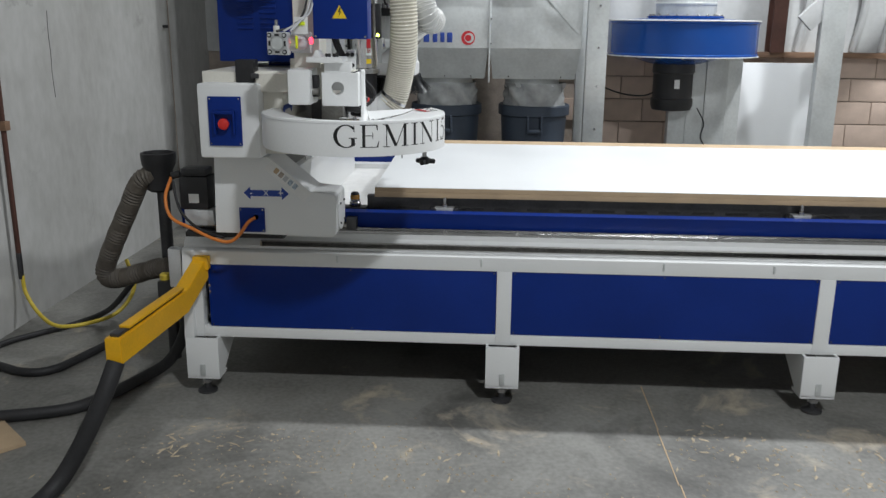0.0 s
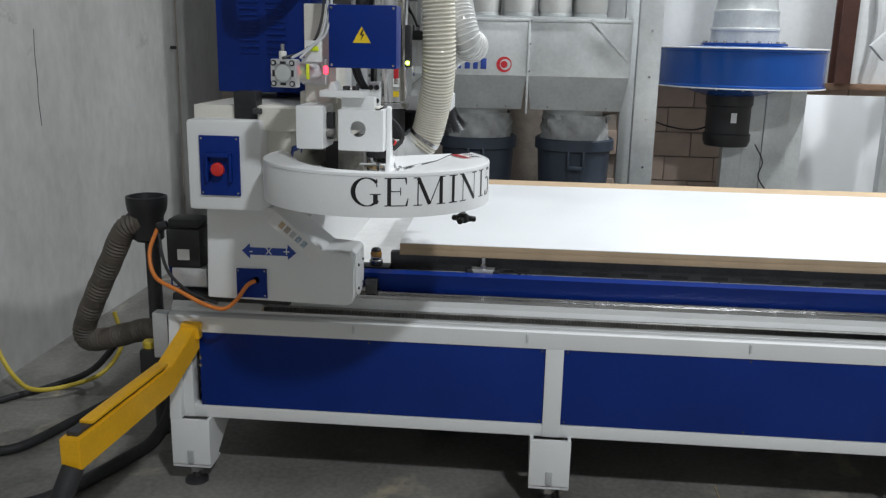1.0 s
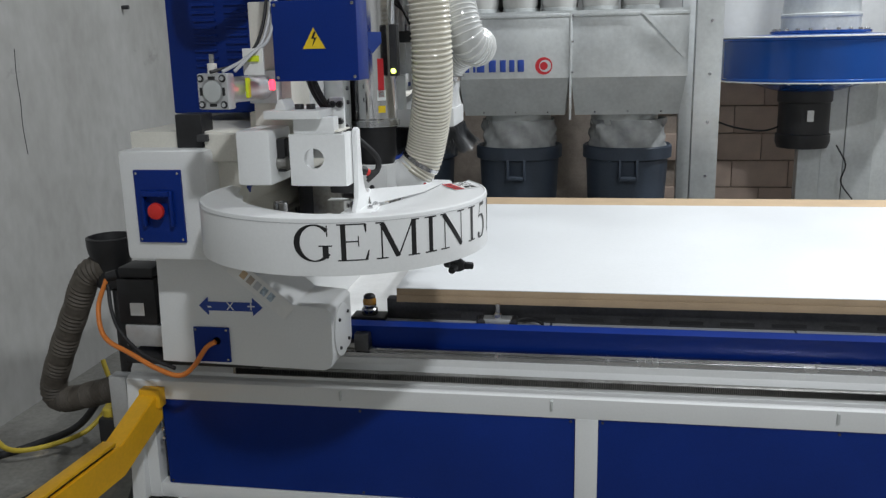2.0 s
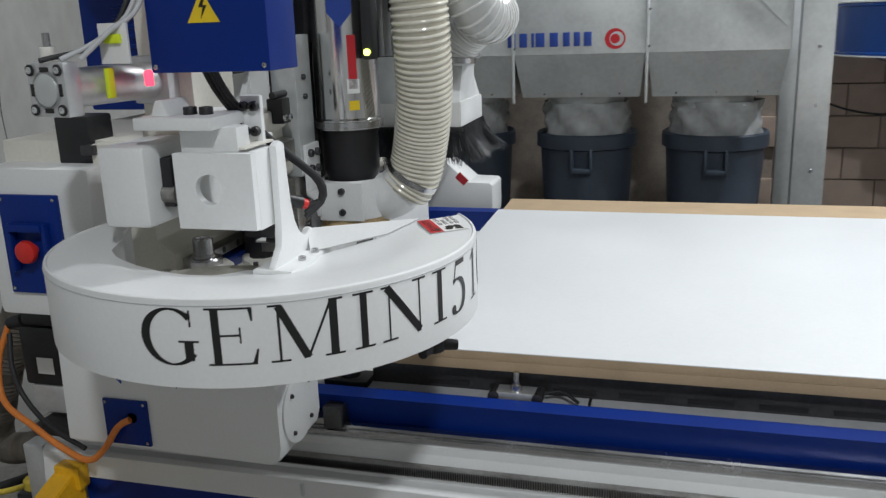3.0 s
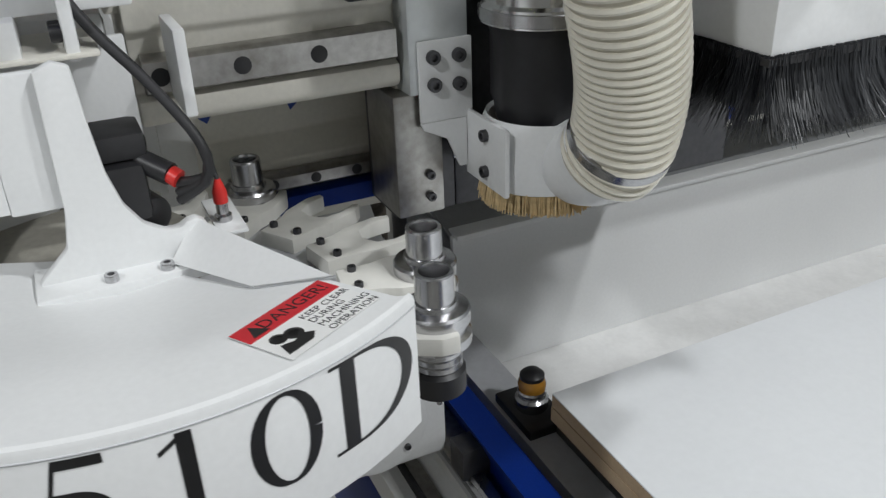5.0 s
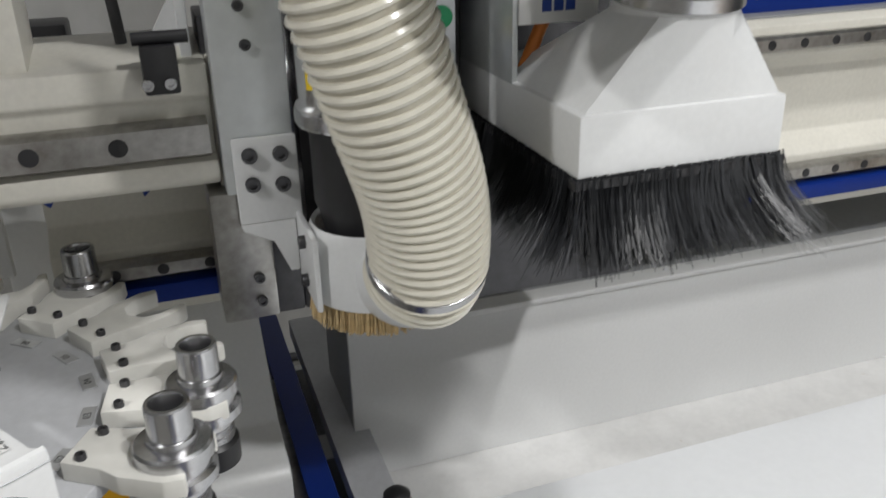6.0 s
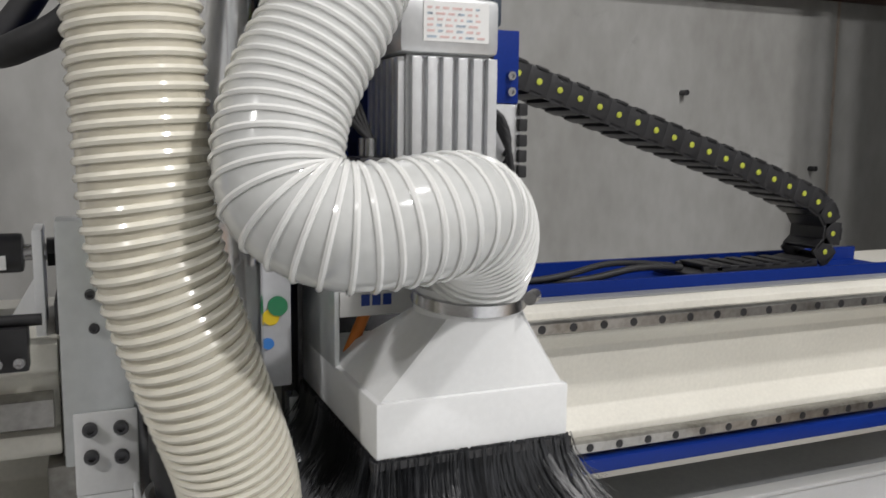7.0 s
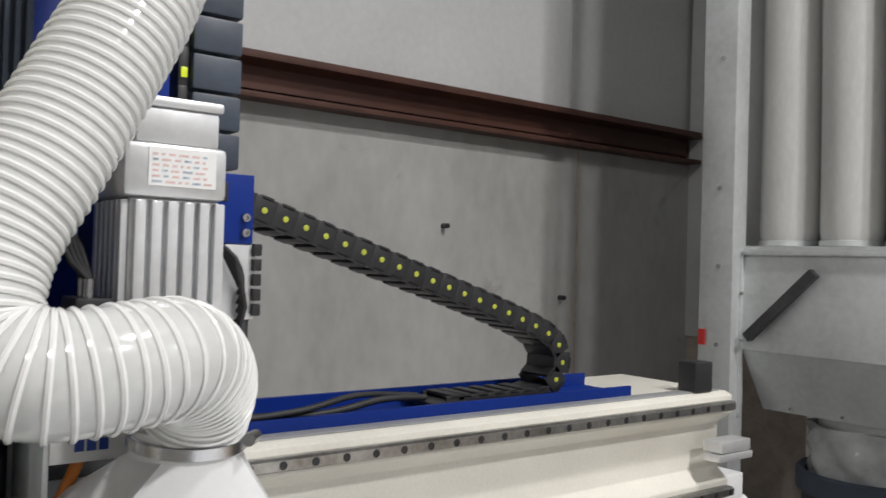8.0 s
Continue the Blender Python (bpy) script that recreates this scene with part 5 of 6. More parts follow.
FRONT_HOSE = [(0.765, 0.187, 1.315), (0.790, 0.189, 1.352), (0.812, 0.178, 1.43), (0.834, 0.142, 1.54), (0.842, 0.108, 1.66), (0.838, 0.099, 1.80), (0.828, 0.094, 1.98), (0.81, 0.10, 2.2), (0.79, 0.13, 2.5), (0.78, 0.2, 2.9), (0.78, 0.3, 3.6)]
ribbed_hose("front_hose", "cream ribbed extraction hose of the front spindle", FRONT_HOSE, 0.0562, lambda d: 0.0104 + 0.0034 * min(1, max(0, d - 0.14) / 0.28), 0.0041, HOSEWALL, HOSERIB)
REAR_HOSE = [(0.815, 0.428, 1.575), (0.820, 0.430, 1.602), (0.862, 0.422, 1.654), (0.926, 0.374, 1.687), (0.948, 0.312, 1.684), (0.946, 0.250, 1.681), (0.93, 0.208, 1.705), (0.915, 0.205, 1.750), (0.9, 0.222, 1.800), (0.885, 0.260, 1.865), (0.865, 0.308, 1.953), (0.84, 0.37, 2.08), (0.82, 0.43, 2.3), (0.79, 0.5, 2.7), (0.78, 0.55, 3.6)]
ribbed_hose("rear_hose", "milky white ribbed extraction hose bent over the rear hood", REAR_HOSE, 0.0545, lambda d: 0.0112 + 0.0034 * min(1, d / 0.10) - 0.0026 * min(1, max(0, d - 0.30) / 0.10), 0.0032, HOSEWALLW, HOSERIBW)


# ---- front spindle ----
SX, SY = 0.652, 0.168


def front_head():
    h = thing("front_spindle_head", "front router spindle with dust shoe and tan brush ring", "spindle", (SX, SY, 1.25))
    part("slide_plate", box(0.545, 0.600, 0.018, 0.096, 1.372, 1.66, 0.003), GALV, h, "bare steel slide plate")
    lower = part("slide_foot", box(0.50, 0.592, -0.002, 0.062, 1.212, 1.372, 0.003), OILED, h)
    for z in (1.235, 1.265):
        bolt((0.592, 0.043, z), (1, 0, 0), 0.006, lower)
    for y, z in ((0.055, 1.535), (0.052, 1.575)):
        bolt((0.600, y, z), (1, 0, 0), 0.006, h)
    col = part("z_column", box(0.452, 0.545, 0.10, 0.26, 1.19, 2.15, 0.004), DARKSTEEL, h)
    part("slide_back", box(0.452, 0.545, 0.012, 0.10, 1.19, 1.56, 0.004), DARKSTEEL, h)
    part("z_rail", box(0.545, 0.560, 0.235, 0.255, 1.19, 2.1, 0.002), STEEL, h)
    for k in range(14):
        bolt((0.560, 0.245, 1.22 + 0.06 * k), (1, 0, 0), 0.005, h)
    part("z_rail", box(0.530, 0.546, 0.098, 0.112, 1.26, 2.1, 0.002), STEEL, h)
    sp = part("spindle_body", lathe((SX, SY, 0), [(0.066, 1.455), (0.074, 1.458), (0.074, 1.478), (0.070, 1.482), (0.070, 1.95), (0.06, 1.96)], 48), POLISHED, h, "polished silver spindle body")
    part("spindle_nose", lathe((SX, SY, 0), [(0.055, 1.34), (0.058, 1.36), (0.062, 1.37), (0.062, 1.445), (0.066, 1.455)], 48), BLACKP, sp, "black spindle nose")
    part("band", lathe((SX, SY, 1.460), [(0.0745, 0), (0.0755, 0.001), (0.0755, 0.014), (0.0745, 0.015)], 48), STEEL, sp)
    a = radians(-58)
    d = Vector((math.cos(a), math.sin(a), 0))
    for z, w, hh, mt in ((1.60, 0.018, 0.11, REDPRINT), (1.51, 0.022, 0.02, WARN), (1.55, 0.026, 0.03, PAPER)):
        part("sticker", plate(w, hh, 0.0008, facing(Vector((SX, SY, z)) + d * 0.0702, Vector((0, 0, 1)).cross(d), (0, 0, 1))), mt, sp)
    d = Vector((math.cos(radians(-75)), math.sin(radians(-75)), 0))
    di = prism([(-0.026, 0.03), (0.026, 0.03), (0.026, 0.0), (0, -0.03), (-0.026, 0.0)], "Z", 0, 0.0008)
    bmesh.ops.transform(di, matrix=facing(Vector((SX, SY, 1.70)) + d * 0.071, Vector((0, 0, 1)).cross(d), (0, 0, 1)), verts=di.verts)
    part("sticker", di, BLUEPRINT, sp, "blue arrow sticker")
    dev = part("sensor_box", box(0.722, 0.744, 0.085, 0.125, 1.605, 1.75, 0.004), BLACKP, h, "black sensor box with a lit lamp")
    part("sensor_lamp", lathe((0.733, 0.081, 1.62), [(0.007, 0), (0.007, 0.004), (0.004, 0.006)], 12, "Y"), LEDGREEN, dev)
    # shoe: ring, outlet elbow and bolted bracket
    shoe = part("dust_shoe", lathe((SX, SY, 0), [(0.074, 1.262), (0.076, 1.266), (0.076, 1.30), (0.074, 1.335), (0.068, 1.348), (0.064, 1.344), (0.064, 1.27)], 56), WHITE, h, "white painted dust shoe")
    el = sweep(spline([(SX + 0.0, SY + 0.004, 1.302), (SX + 0.045, SY + 0.010, 1.300), (SX + 0.085, SY + 0.016, 1.305), (SX + 0.112, SY + 0.018, 1.325), (SX + 0.135, SY + 0.020, 1.352)], 0.008), lambda s: 0.034 + 0.0195 * min(1, s / 0.07), 36)
    part("outlet", el, WHITE, shoe)
    hose_clamp(h, (0.787, 0.189, 1.348), (0.03, -0.002, 0.045), 0.0595)
    bp = part("shoe_bracket", box(0.600, 0.607, 0.028, 0.098, 1.338, 1.437, 0.003), WHITE, h, "white bolted bracket")
    part("web", prism([(0.028, 1.338), (0.031, 1.329), (0.063, 1.313), (0.079, 1.274), (0.0895, 1.274), (0.0895, 1.338)], "X", 0.600, 0.6068, 0.002), WHITE, bp)
    part("wing", box(0.600, 0.702, 0.090, 0.097, 1.262, 1.347, 0.003), WHITE, bp)
    for y, z in ((0.0455, 1.418), (0.079, 1.417), (0.046, 1.385), (0.079, 1.382)):
        bolt((0.607, y, z), (1, 0, 0), 0.0085, bp, DARKSTEEL, 0.008)
    for z in (1.328, 1.282):
        bolt((0.655, 0.090, z), (0, -1, 0), 0.0075, bp, DARKSTEEL, 0.007)
    # dense tan brush
    rng = random.Random(5)
    br = bmesh.new()
    for k in range(1500):
        a = rng.uniform(0, 2 * math.pi)
        r = 0.060 + 0.012 * math.sqrt(rng.random())
        x, y = SX + r * math.cos(a), SY + r * math.sin(a)
        lean = rng.uniform(-0.002, 0.006)
        x2, y2 = x + lean * math.cos(a) + rng.gauss(0, 0.001), y + lean * math.sin(a) + rng.gauss(0, 0.001)
        zt = 1.236 + rng.uniform(-0.003, 0.004)
        w = 0.0009
        v = [br.verts.new((x + w * math.cos(g), y + w * math.sin(g), 1.275)) for g in (0, 2.1, 4.2)] + [br.verts.new((x2 + w * math.cos(g), y2 + w * math.sin(g), zt)) for g in (0, 2.1, 4.2)]
        for i in range(3):
            br.faces.new((v[i], v[(i + 1) % 3], v[3 + (i + 1) % 3], v[3 + i]))
        br.faces.new(v[3:])
    tagged(part("brush", br, TANBRISTLE, h, "dense tan bristles", 0), kind="stuff")
    part("brush_core", lathe((SX, SY, 1.244), [(0.058, 0), (0.068, 0.002), (0.068, 0.03), (0.058, 0.03)], 48), TANBRISTLE, h)
    # air joint and small valve on the beam beside the slide
    val = part("rotary_joint", rod((0.50, -0.072, 1.613), (0.50, -0.020, 1.613), 0.024, seg=24, bevel=0.005), BLACKP, h, "black rotary air joint")
    part("joint_pipe", rod((0.50, -0.13, 1.613), (0.50, 0.028, 1.613), 0.010, seg=14), STEEL, val)
    part("joint_label", box(0.522, 0.525, -0.052, -0.038, 1.596, 1.613), PAPER, val)
    part("joint_plate", prism([(-0.008, 1.50), (0.003, 1.50), (0.003, 1.645), (-0.008, 1.645)], "X", 0.47, 0.55, 0.002), WHITE, h)
    part("joint_nut", lathe((0.50, 0.006, 1.613), [(0.019, 0), (0.019, 0.014)], 6, "Y"), BLACKP, h)
    part("joint_gusset", prism([(-0.055, 1.505), (-0.008, 1.505), (-0.008, 1.585)], "X", 0.50, 0.512), WHITE, h)
    lim = part("limit_switch", box(0.565, 0.60, -0.050, -0.014, 1.490, 1.540, 0.004), BLACKP, h, "black limit switch")
    part("roller", rod((0.582, -0.056, 1.546), (0.582, 0.0, 1.546), 0.007, seg=12), BLACKP, lim)
    for dy in (-0.046, -0.024):
        bolt((0.60, dy, 1.502), (1, 0, 0), 0.0065, lim, STEEL)
    part("feed_line", cable([(0.48, -0.10, 2.3), (0.49, -0.081, 1.80), (0.505, -0.075, 1.65), (0.50, -0.068, 1.53)], 0.0065), RUBBER, h)
    # grey terminal box with coloured buttons
    tb = part("terminal_box", box(0.56, 0.64, 0.195, 0.275, 1.455, 1.62, 0.004), TRAY, h, "grey terminal box")
    part("button", lathe((0.640, 0.258, 1.555), [(0.012, 0), (0.012, 0.004)], 18, "X"), GREEN, tb)
    part("button", lathe((0.640, 0.250, 1.542), [(0.010, 0), (0.010, 0.002)], 18, "X"), WARN, tb)
    part("button", lathe((0.640, 0.246, 1.51), [(0.007, 0), (0.007, 0.003)], 18, "X"), SKY, tb)
    up = part("upper_box", box(0.50, 0.63, 0.20, 0.29, 1.64, 1.86, 0.004), DARKSTEEL, h)
    part("label", box(0.63, 0.632, 0.212, 0.25, 1.632, 1.650), WARN, up)
    part("label", box(0.63, 0.632, 0.20, 0.24, 1.80, 1.845), WARN, up)
    part("shelf", box(0.52, 0.645, 0.19, 0.32, 1.862, 1.875, 0.002), WHITE, up)
    fins = part("servo_motor", box(0.53, 0.63, 0.195, 0.30, 1.875, 2.10, 0.006), BIN, h, "dark finned servo motor")
    for k in range(9):
        part("fin", box(0.63, 0.638, 0.198 + 0.0115 * k, 0.203 + 0.0115 * k, 1.88, 2.09), BIN, fins)
    part("wire", cable([(0.62, 0.23, 1.84), (0.66, 0.255, 1.80), (0.65, 0.26, 1.74), (0.62, 0.25, 1.70)], 0.008), BLACKP, h)
    part("wire", cable([(0.63, 0.27, 1.86), (0.665, 0.24, 1.80), (0.66, 0.235, 1.75)], 0.010), ORANGE, h)
    part("plug", rod((0.655, 0.235, 1.77), (0.66, 0.232, 1.80), 0.014, seg=14), RUST, h)
    return h


front_head()


# ---- rear spindle with the bristled hood ----
def rear_head():
    h = thing("rear_spindle_head", "rear router spindle with white hood and black bristles", "spindle", (0.72, 0.41, 1.35))
    hood = part("hood", box(0.56, 0.871, 0.306, 0.523, 1.438, 1.497, 0.004), WHITE, h, "white sheet-metal hood")
    fr = bmesh.new()
    n = 32
    lo, hi = [], []
    for k in range(n):
        a = 2 * math.pi * k / n
        c, s = math.cos(a), math.sin(a)
        m = max(abs(c), abs(s))
        lo.append(fr.verts.new((0.766 + 0.100 * c / m, 0.4145 + 0.104 * s / m, 1.495)))
        hi.append(fr.verts.new((0.815 + 0.059 * c, 0.428 + 0.059 * s, 1.574)))
    for k in range(n):
        fr.faces.new((lo[k], lo[(k + 1) % n], hi[(k + 1) % n], hi[k]))
    part("hood_cone", fr, WHITE, hood, smooth=25)
    part("neck", lathe((0.815, 0.428, 1.571), [(0.059, 0), (0.059, 0.03)], 36), WHITE, hood)
    hose_clamp(h, (0.817, 0.428, 1.590), (0.12, 0, 1), 0.0612)
    part("clamp_screw", rod((0.855, 0.488, 1.592), (0.877, 0.470, 1.593), 0.007, seg=12), STEEL, h)
    part("side_panel", box(0.565, 0.72, 0.306, 0.312, 1.494, 1.60, 0.001), GALV, h)
    hs = part("name_panel", box(0.715, 0.722, 0.312, 0.40, 1.553, 1.605, 0.001), PAPER, h, "white plate with a blue mark")
    for k in range(3):
        part("mark_bar", box(0.722, 0.7232, 0.337 + 0.013 * k, 0.347 + 0.013 * k, 1.565, 1.578), BLUEPRINT, hs, "blue printed bar")
    part("copper_pipe", rod((0.70, 0.322, 1.492), (0.70, 0.352, 1.56), 0.007, seg=14), ORANGE, h, "orange plastic pipe")
    part("back_block", box(0.452, 0.56, 0.30, 0.56, 1.17, 1.62, 0.004), DARKSTEEL, h)
    part("slide_tongue", box(0.545, 0.575, 0.285, 0.30, 1.33, 1.42, 0.002), GALV, h)
    # bristles: long, splayed, in tufts
    rng = random.Random(11)
    br = bmesh.new()
    edge = []
    for k in range(3200):
        f = rng.random()
        side = rng.random()
        if side < 0.46:
            base, outw = Vector((0.866, 0.310 + 0.21 * f, 1.441)), Vector((1, (f - 0.5) * 1.1, 0))
        elif side < 0.85:
            base, outw = Vector((0.57 + 0.30 * f, 0.309, 1.440)), Vector(((f - 0.5) * 0.9, -1, 0))
        else:
            base, outw = Vector((0.57 + 0.30 * f, 0.519, 1.441)), Vector(((f - 0.4) * 0.8, 1, 0))
        base += Vector((rng.gauss(0, 0.004), rng.gauss(0, 0.004), 0))
        tuft = noise.noise(base * 38) * 0.55 + noise.noise(base * 90) * 0.3
        length = rng.uniform(0.070, 0.098)
        spread = (0.55 + 0.75 * tuft + rng.gauss(0, 0.14)) * (1.5 if side > 0.85 or (side < 0.46 and f > 0.8) else 1.0)
        outw = outw.normalized()
        sway = outw.cross(Vector((0, 0, 1))) * (noise.noise(base * 30 + Vector((5, 1, 2))) * 0.7 + rng.gauss(0, 0.07))
        pts = []
        for j in range(5):
            t = j / 4
            pts.append(base + Vector((0, 0, -length * t * (1 - 0.12 * t))) + (outw * spread + sway) * length * (t ** 1.5) * 0.62)
        w = 0.00075
        rows = []
        sidev = outw.cross(Vector((0, 0, 1)))
        for j, p in enumerate(pts):
            q = w * (1 - 0.5 * j / 4)
            rows.append([br.verts.new(p + sidev * q), br.verts.new(p - sidev * q * 0.5 + outw * q), br.verts.new(p - sidev * q * 0.5 - outw * q)])
        for a, c in zip(rows, rows[1:]):
            for i in range(3):
                br.faces.new((a[i], a[(i + 1) % 3], c[(i + 1) % 3], c[i]))
    tagged(part("bristles", br, BRISTLE, h, "long splayed black bristles", 0), kind="stuff")
    part("bristle_core", prism([(0.60, 1.365), (0.84, 1.365), (0.862, 1.437), (0.565, 1.437)], "Y", 0.325, 0.506), BRISTLE, h)
    part("bristle_strip", box(0.558, 0.874, 0.302, 0.527, 1.429, 1.4375, 0.001), BLACKP, h)
    # finned motor
    mx0, mx1, my0, my1 = 0.655, 0.770, 0.372, 0.474
    m = part("motor", box(mx0, mx1, my0, my1, 1.60, 1.845, 0.004), ALU, h, "finned aluminium spindle motor")
    for k in range(6):
        y = my0 + 0.004 + k * 0.0178
        part("fin", box(mx1, mx1 + 0.009, y, y + 0.0115, 1.60, 1.842, 0.0015), ALU, m)
    for k in range(6):
        x = mx0 + 0.006 + k * 0.019
        part("fin", box(x, x + 0.0115, my0 - 0.008, my0, 1.60, 1.842, 0.0015), ALU, m)
    cap = part("motor_cap", box(mx0 - 0.004, mx1 + 0.010, my0 - 0.010, my1 + 0.004, 1.845, 1.905, 0.008), ALU, h)
    part("terminal_cover", box(mx0 + 0.01, mx1 + 0.002, my0 + 0.004, my1 - 0.004, 1.905, 1.945, 0.004), ALU, h)
    part("terminal_lid", box(mx0 + 0.006, mx1 + 0.006, my0, my1, 1.945, 1.957, 0.004), ALU, h)
    plate_ = part("nameplate", box(mx1 + 0.0102, mx1 + 0.0110, my0 + 0.016, my1 - 0.010, 1.858, 1.900), PAPER, cap, "white nameplate with red print")
    rng = random.Random(2)
    for j in range(6):
        y = my0 + 0.02
        while y < my1 - 0.022:
            w = rng.uniform(0.003, 0.011)
            part("print_bar", box(mx1 + 0.0110, mx1 + 0.0114, y, min(y + w, my1 - 0.014), 1.8615 + 0.006 * j, 1.8638 + 0.006 * j), FADEDRED if (j + int(y * 900)) % 4 else LABELBLUE, plate_)
            y += w + 0.004
    part("fitting_block", box(0.70, 0.765, 0.322, 0.362, 1.70, 1.735, 0.004), BLACKP, h)
    for x in (0.725, 0.745):
        part("fitting", rod((x, 0.34, 1.735), (x, 0.34, 1.755), 0.007, seg=12), STEEL, h)
    for k in range(4):
        part("air_line", cable([(0.735, 0.345, 1.75), (0.72, 0.335 - 0.005 * k, 1.79), (0.68, 0.325 + 0.008 * k, 1.83 + 0.01 * k), (0.66, 0.34, 1.90)], 0.004), RUBBER, h)
    # plate and valve block on the far side
    vb = part("valve_plate", box(0.635, 0.647, 0.505, 0.572, 1.80, 1.892, 0.002), BLUE, h, "blue valve plate")
    part("window", box(0.647, 0.6485, 0.513, 0.535, 1.855, 1.880, 0.001), BLACKP, vb)
    for z in (1.815, 1.835):
        bolt((0.647, 0.560, z), (1, 0, 0), 0.006, vb, STEEL, 0.006)
    blk = part("valve_block", box(0.60, 0.645, 0.530, 0.578, 1.70, 1.80, 0.003), ALU, h)
    for k in range(5):
        part("valve_tube", cable([(0.648, 0.525, 1.80), (0.668, 0.540 + 0.003 * k, 1.78 - 0.012 * k), (0.662, 0.553, 1.75 - 0.012 * k), (0.645, 0.555, 1.735 - 0.012 * k)], 0.0035), RUBBER, blk)
    for k in range(5):
        part("valve", box(0.640, 0.652, 0.572, 0.584, 1.705 + 0.02 * k, 1.721 + 0.02 * k, 0.002), BLACKP, blk)
    part("fitting", rod((0.63, 0.566, 1.665), (0.63, 0.566, 1.70), 0.010, seg=12), DARKSTEEL, blk)
    part("rear_column", box(0.452, 0.60, 0.40, 0.515, 1.62, 1.9, 0.004), DARKSTEEL, h)
    return h


rear_head()


# ---- cable chains ----
def chain_link(parent, p, tangent, wide, pitch, height, dot=True):
    """One link: two side plates, a cross bar, and a yellow pin dot."""
    t = Vector(tangent).normalized()
    x = Vector((1, 0, 0))
    up = x.cross(t).normalized()
    m = Matrix.Translation(p) @ Matrix((x, t, up)).transposed().to_4x4()
    b = box(-wide / 2, -wide / 2 + 0.008, -pitch * 0.56, pitch * 0.56, -height / 2, height / 2, 0.003)
    box(wide / 2 - 0.008, wide / 2, -pitch * 0.56, pitch * 0.56, -height / 2, height / 2, 0.003, b)
    box(-wide / 2, wide / 2, -pitch * 0.3, pitch * 0.3, height / 2 - 0.006, height / 2 + 0.002, 0.001, b)
    box(-wide / 2, wide / 2, -pitch * 0.3, pitch * 0.3, -height / 2 - 0.002, -height / 2 + 0.006, 0.001, b)
    bmesh.ops.transform(b, matrix=m, verts=b.verts)
    link = part("link", b, BLACKP, parent)
    if dot:
        d = lathe((0, 0, 0), [(0.0055, 0), (0.0055, 0.0015), (0.004, 0.002)], 14, "X")
        bmesh.ops.transform(d, matrix=m @ Matrix.Translation((wide / 2, 0, 0)), verts=d.verts)
        part("pin_dot", d, PINDOT, link, "yellow pin dot")


def cable_chain():
    c = thing("cable_chain", "black cable chain with yellow dots on the beam", "cable chain", (0.30, 1.2, 1.53))
    path = spline([(0.29, 0.57, 1.917), (0.29, 0.757, 1.857), (0.29, 1.011, 1.775), (0.29, 1.222, 1.708), (0.29, 1.35, 1.664), (0.29, 1.429, 1.631), (0.29, 1.465, 1.598), (0.29, 1.472, 1.560), (0.29, 1.452, 1.527), (0.29, 1.39, 1.513), (0.29, 1.17, 1.513)], 0.043)
    for i, p in enumerate(path):
        t = path[min(i + 1, len(path) - 1)] - path[max(i - 1, 0)]
        flat = p.z < 1.53 and p.y < 1.44
        chain_link(c, Vector((p.x, p.y, 1.501)) if flat else p, t, 0.09, 0.043, 0.022 if flat else 0.048, not flat)
    part("end_plate", box(0.235, 0.345, 1.10, 1.19, 1.490, 1.503, 0.003), BLACKP, c)
    part("loose_cable", cable([(0.31, 1.11, 1.51), (0.32, 1.0, 1.515), (0.33, 0.85, 1.50), (0.32, 0.6, 1.51), (0.30, 0.42, 1.50)], 0.007), RUBBER, c)
    part("loose_cable", cable([(0.28, 1.11, 1.51), (0.31, 0.95, 1.525), (0.34, 0.8, 1.51), (0.34, 0.55, 1.50)], 0.006), RUBBER, c)
    return c


cable_chain()


def upright_chain(x, y, z0, z1, wide, deep, pitch):
    c = thing("upright_cable_chain", "dark slate cable chain standing above the rear head", "cable chain", (x, y, z0))
    n = int((z1 - z0) / pitch)
    for k in range(n):
        z = z0 + k * pitch
        b = box(x - deep / 2, x + deep / 2, y - wide / 2, y + wide / 2, z + 0.002, z + pitch - 0.002, 0.005)
        l = part("link", b, BIN, c)
        part("side_link", box(x - deep * 0.42, x + deep * 0.30, y - wide / 2 - 0.016, y - wide / 2 - 0.001, z + 0.004, z + pitch + 0.006, 0.003), BLACKP, l)
        part("pin_dot", box(x + deep * 0.30, x + deep * 0.30 + 0.002, y - wide / 2 - 0.013, y - wide / 2 - 0.004, z + 0.016, z + 0.030, 0.001), NEON, l)
    return c


upright_chain(0.575, 0.535, 1.90, 3.0, 0.070, 0.05, 0.052)


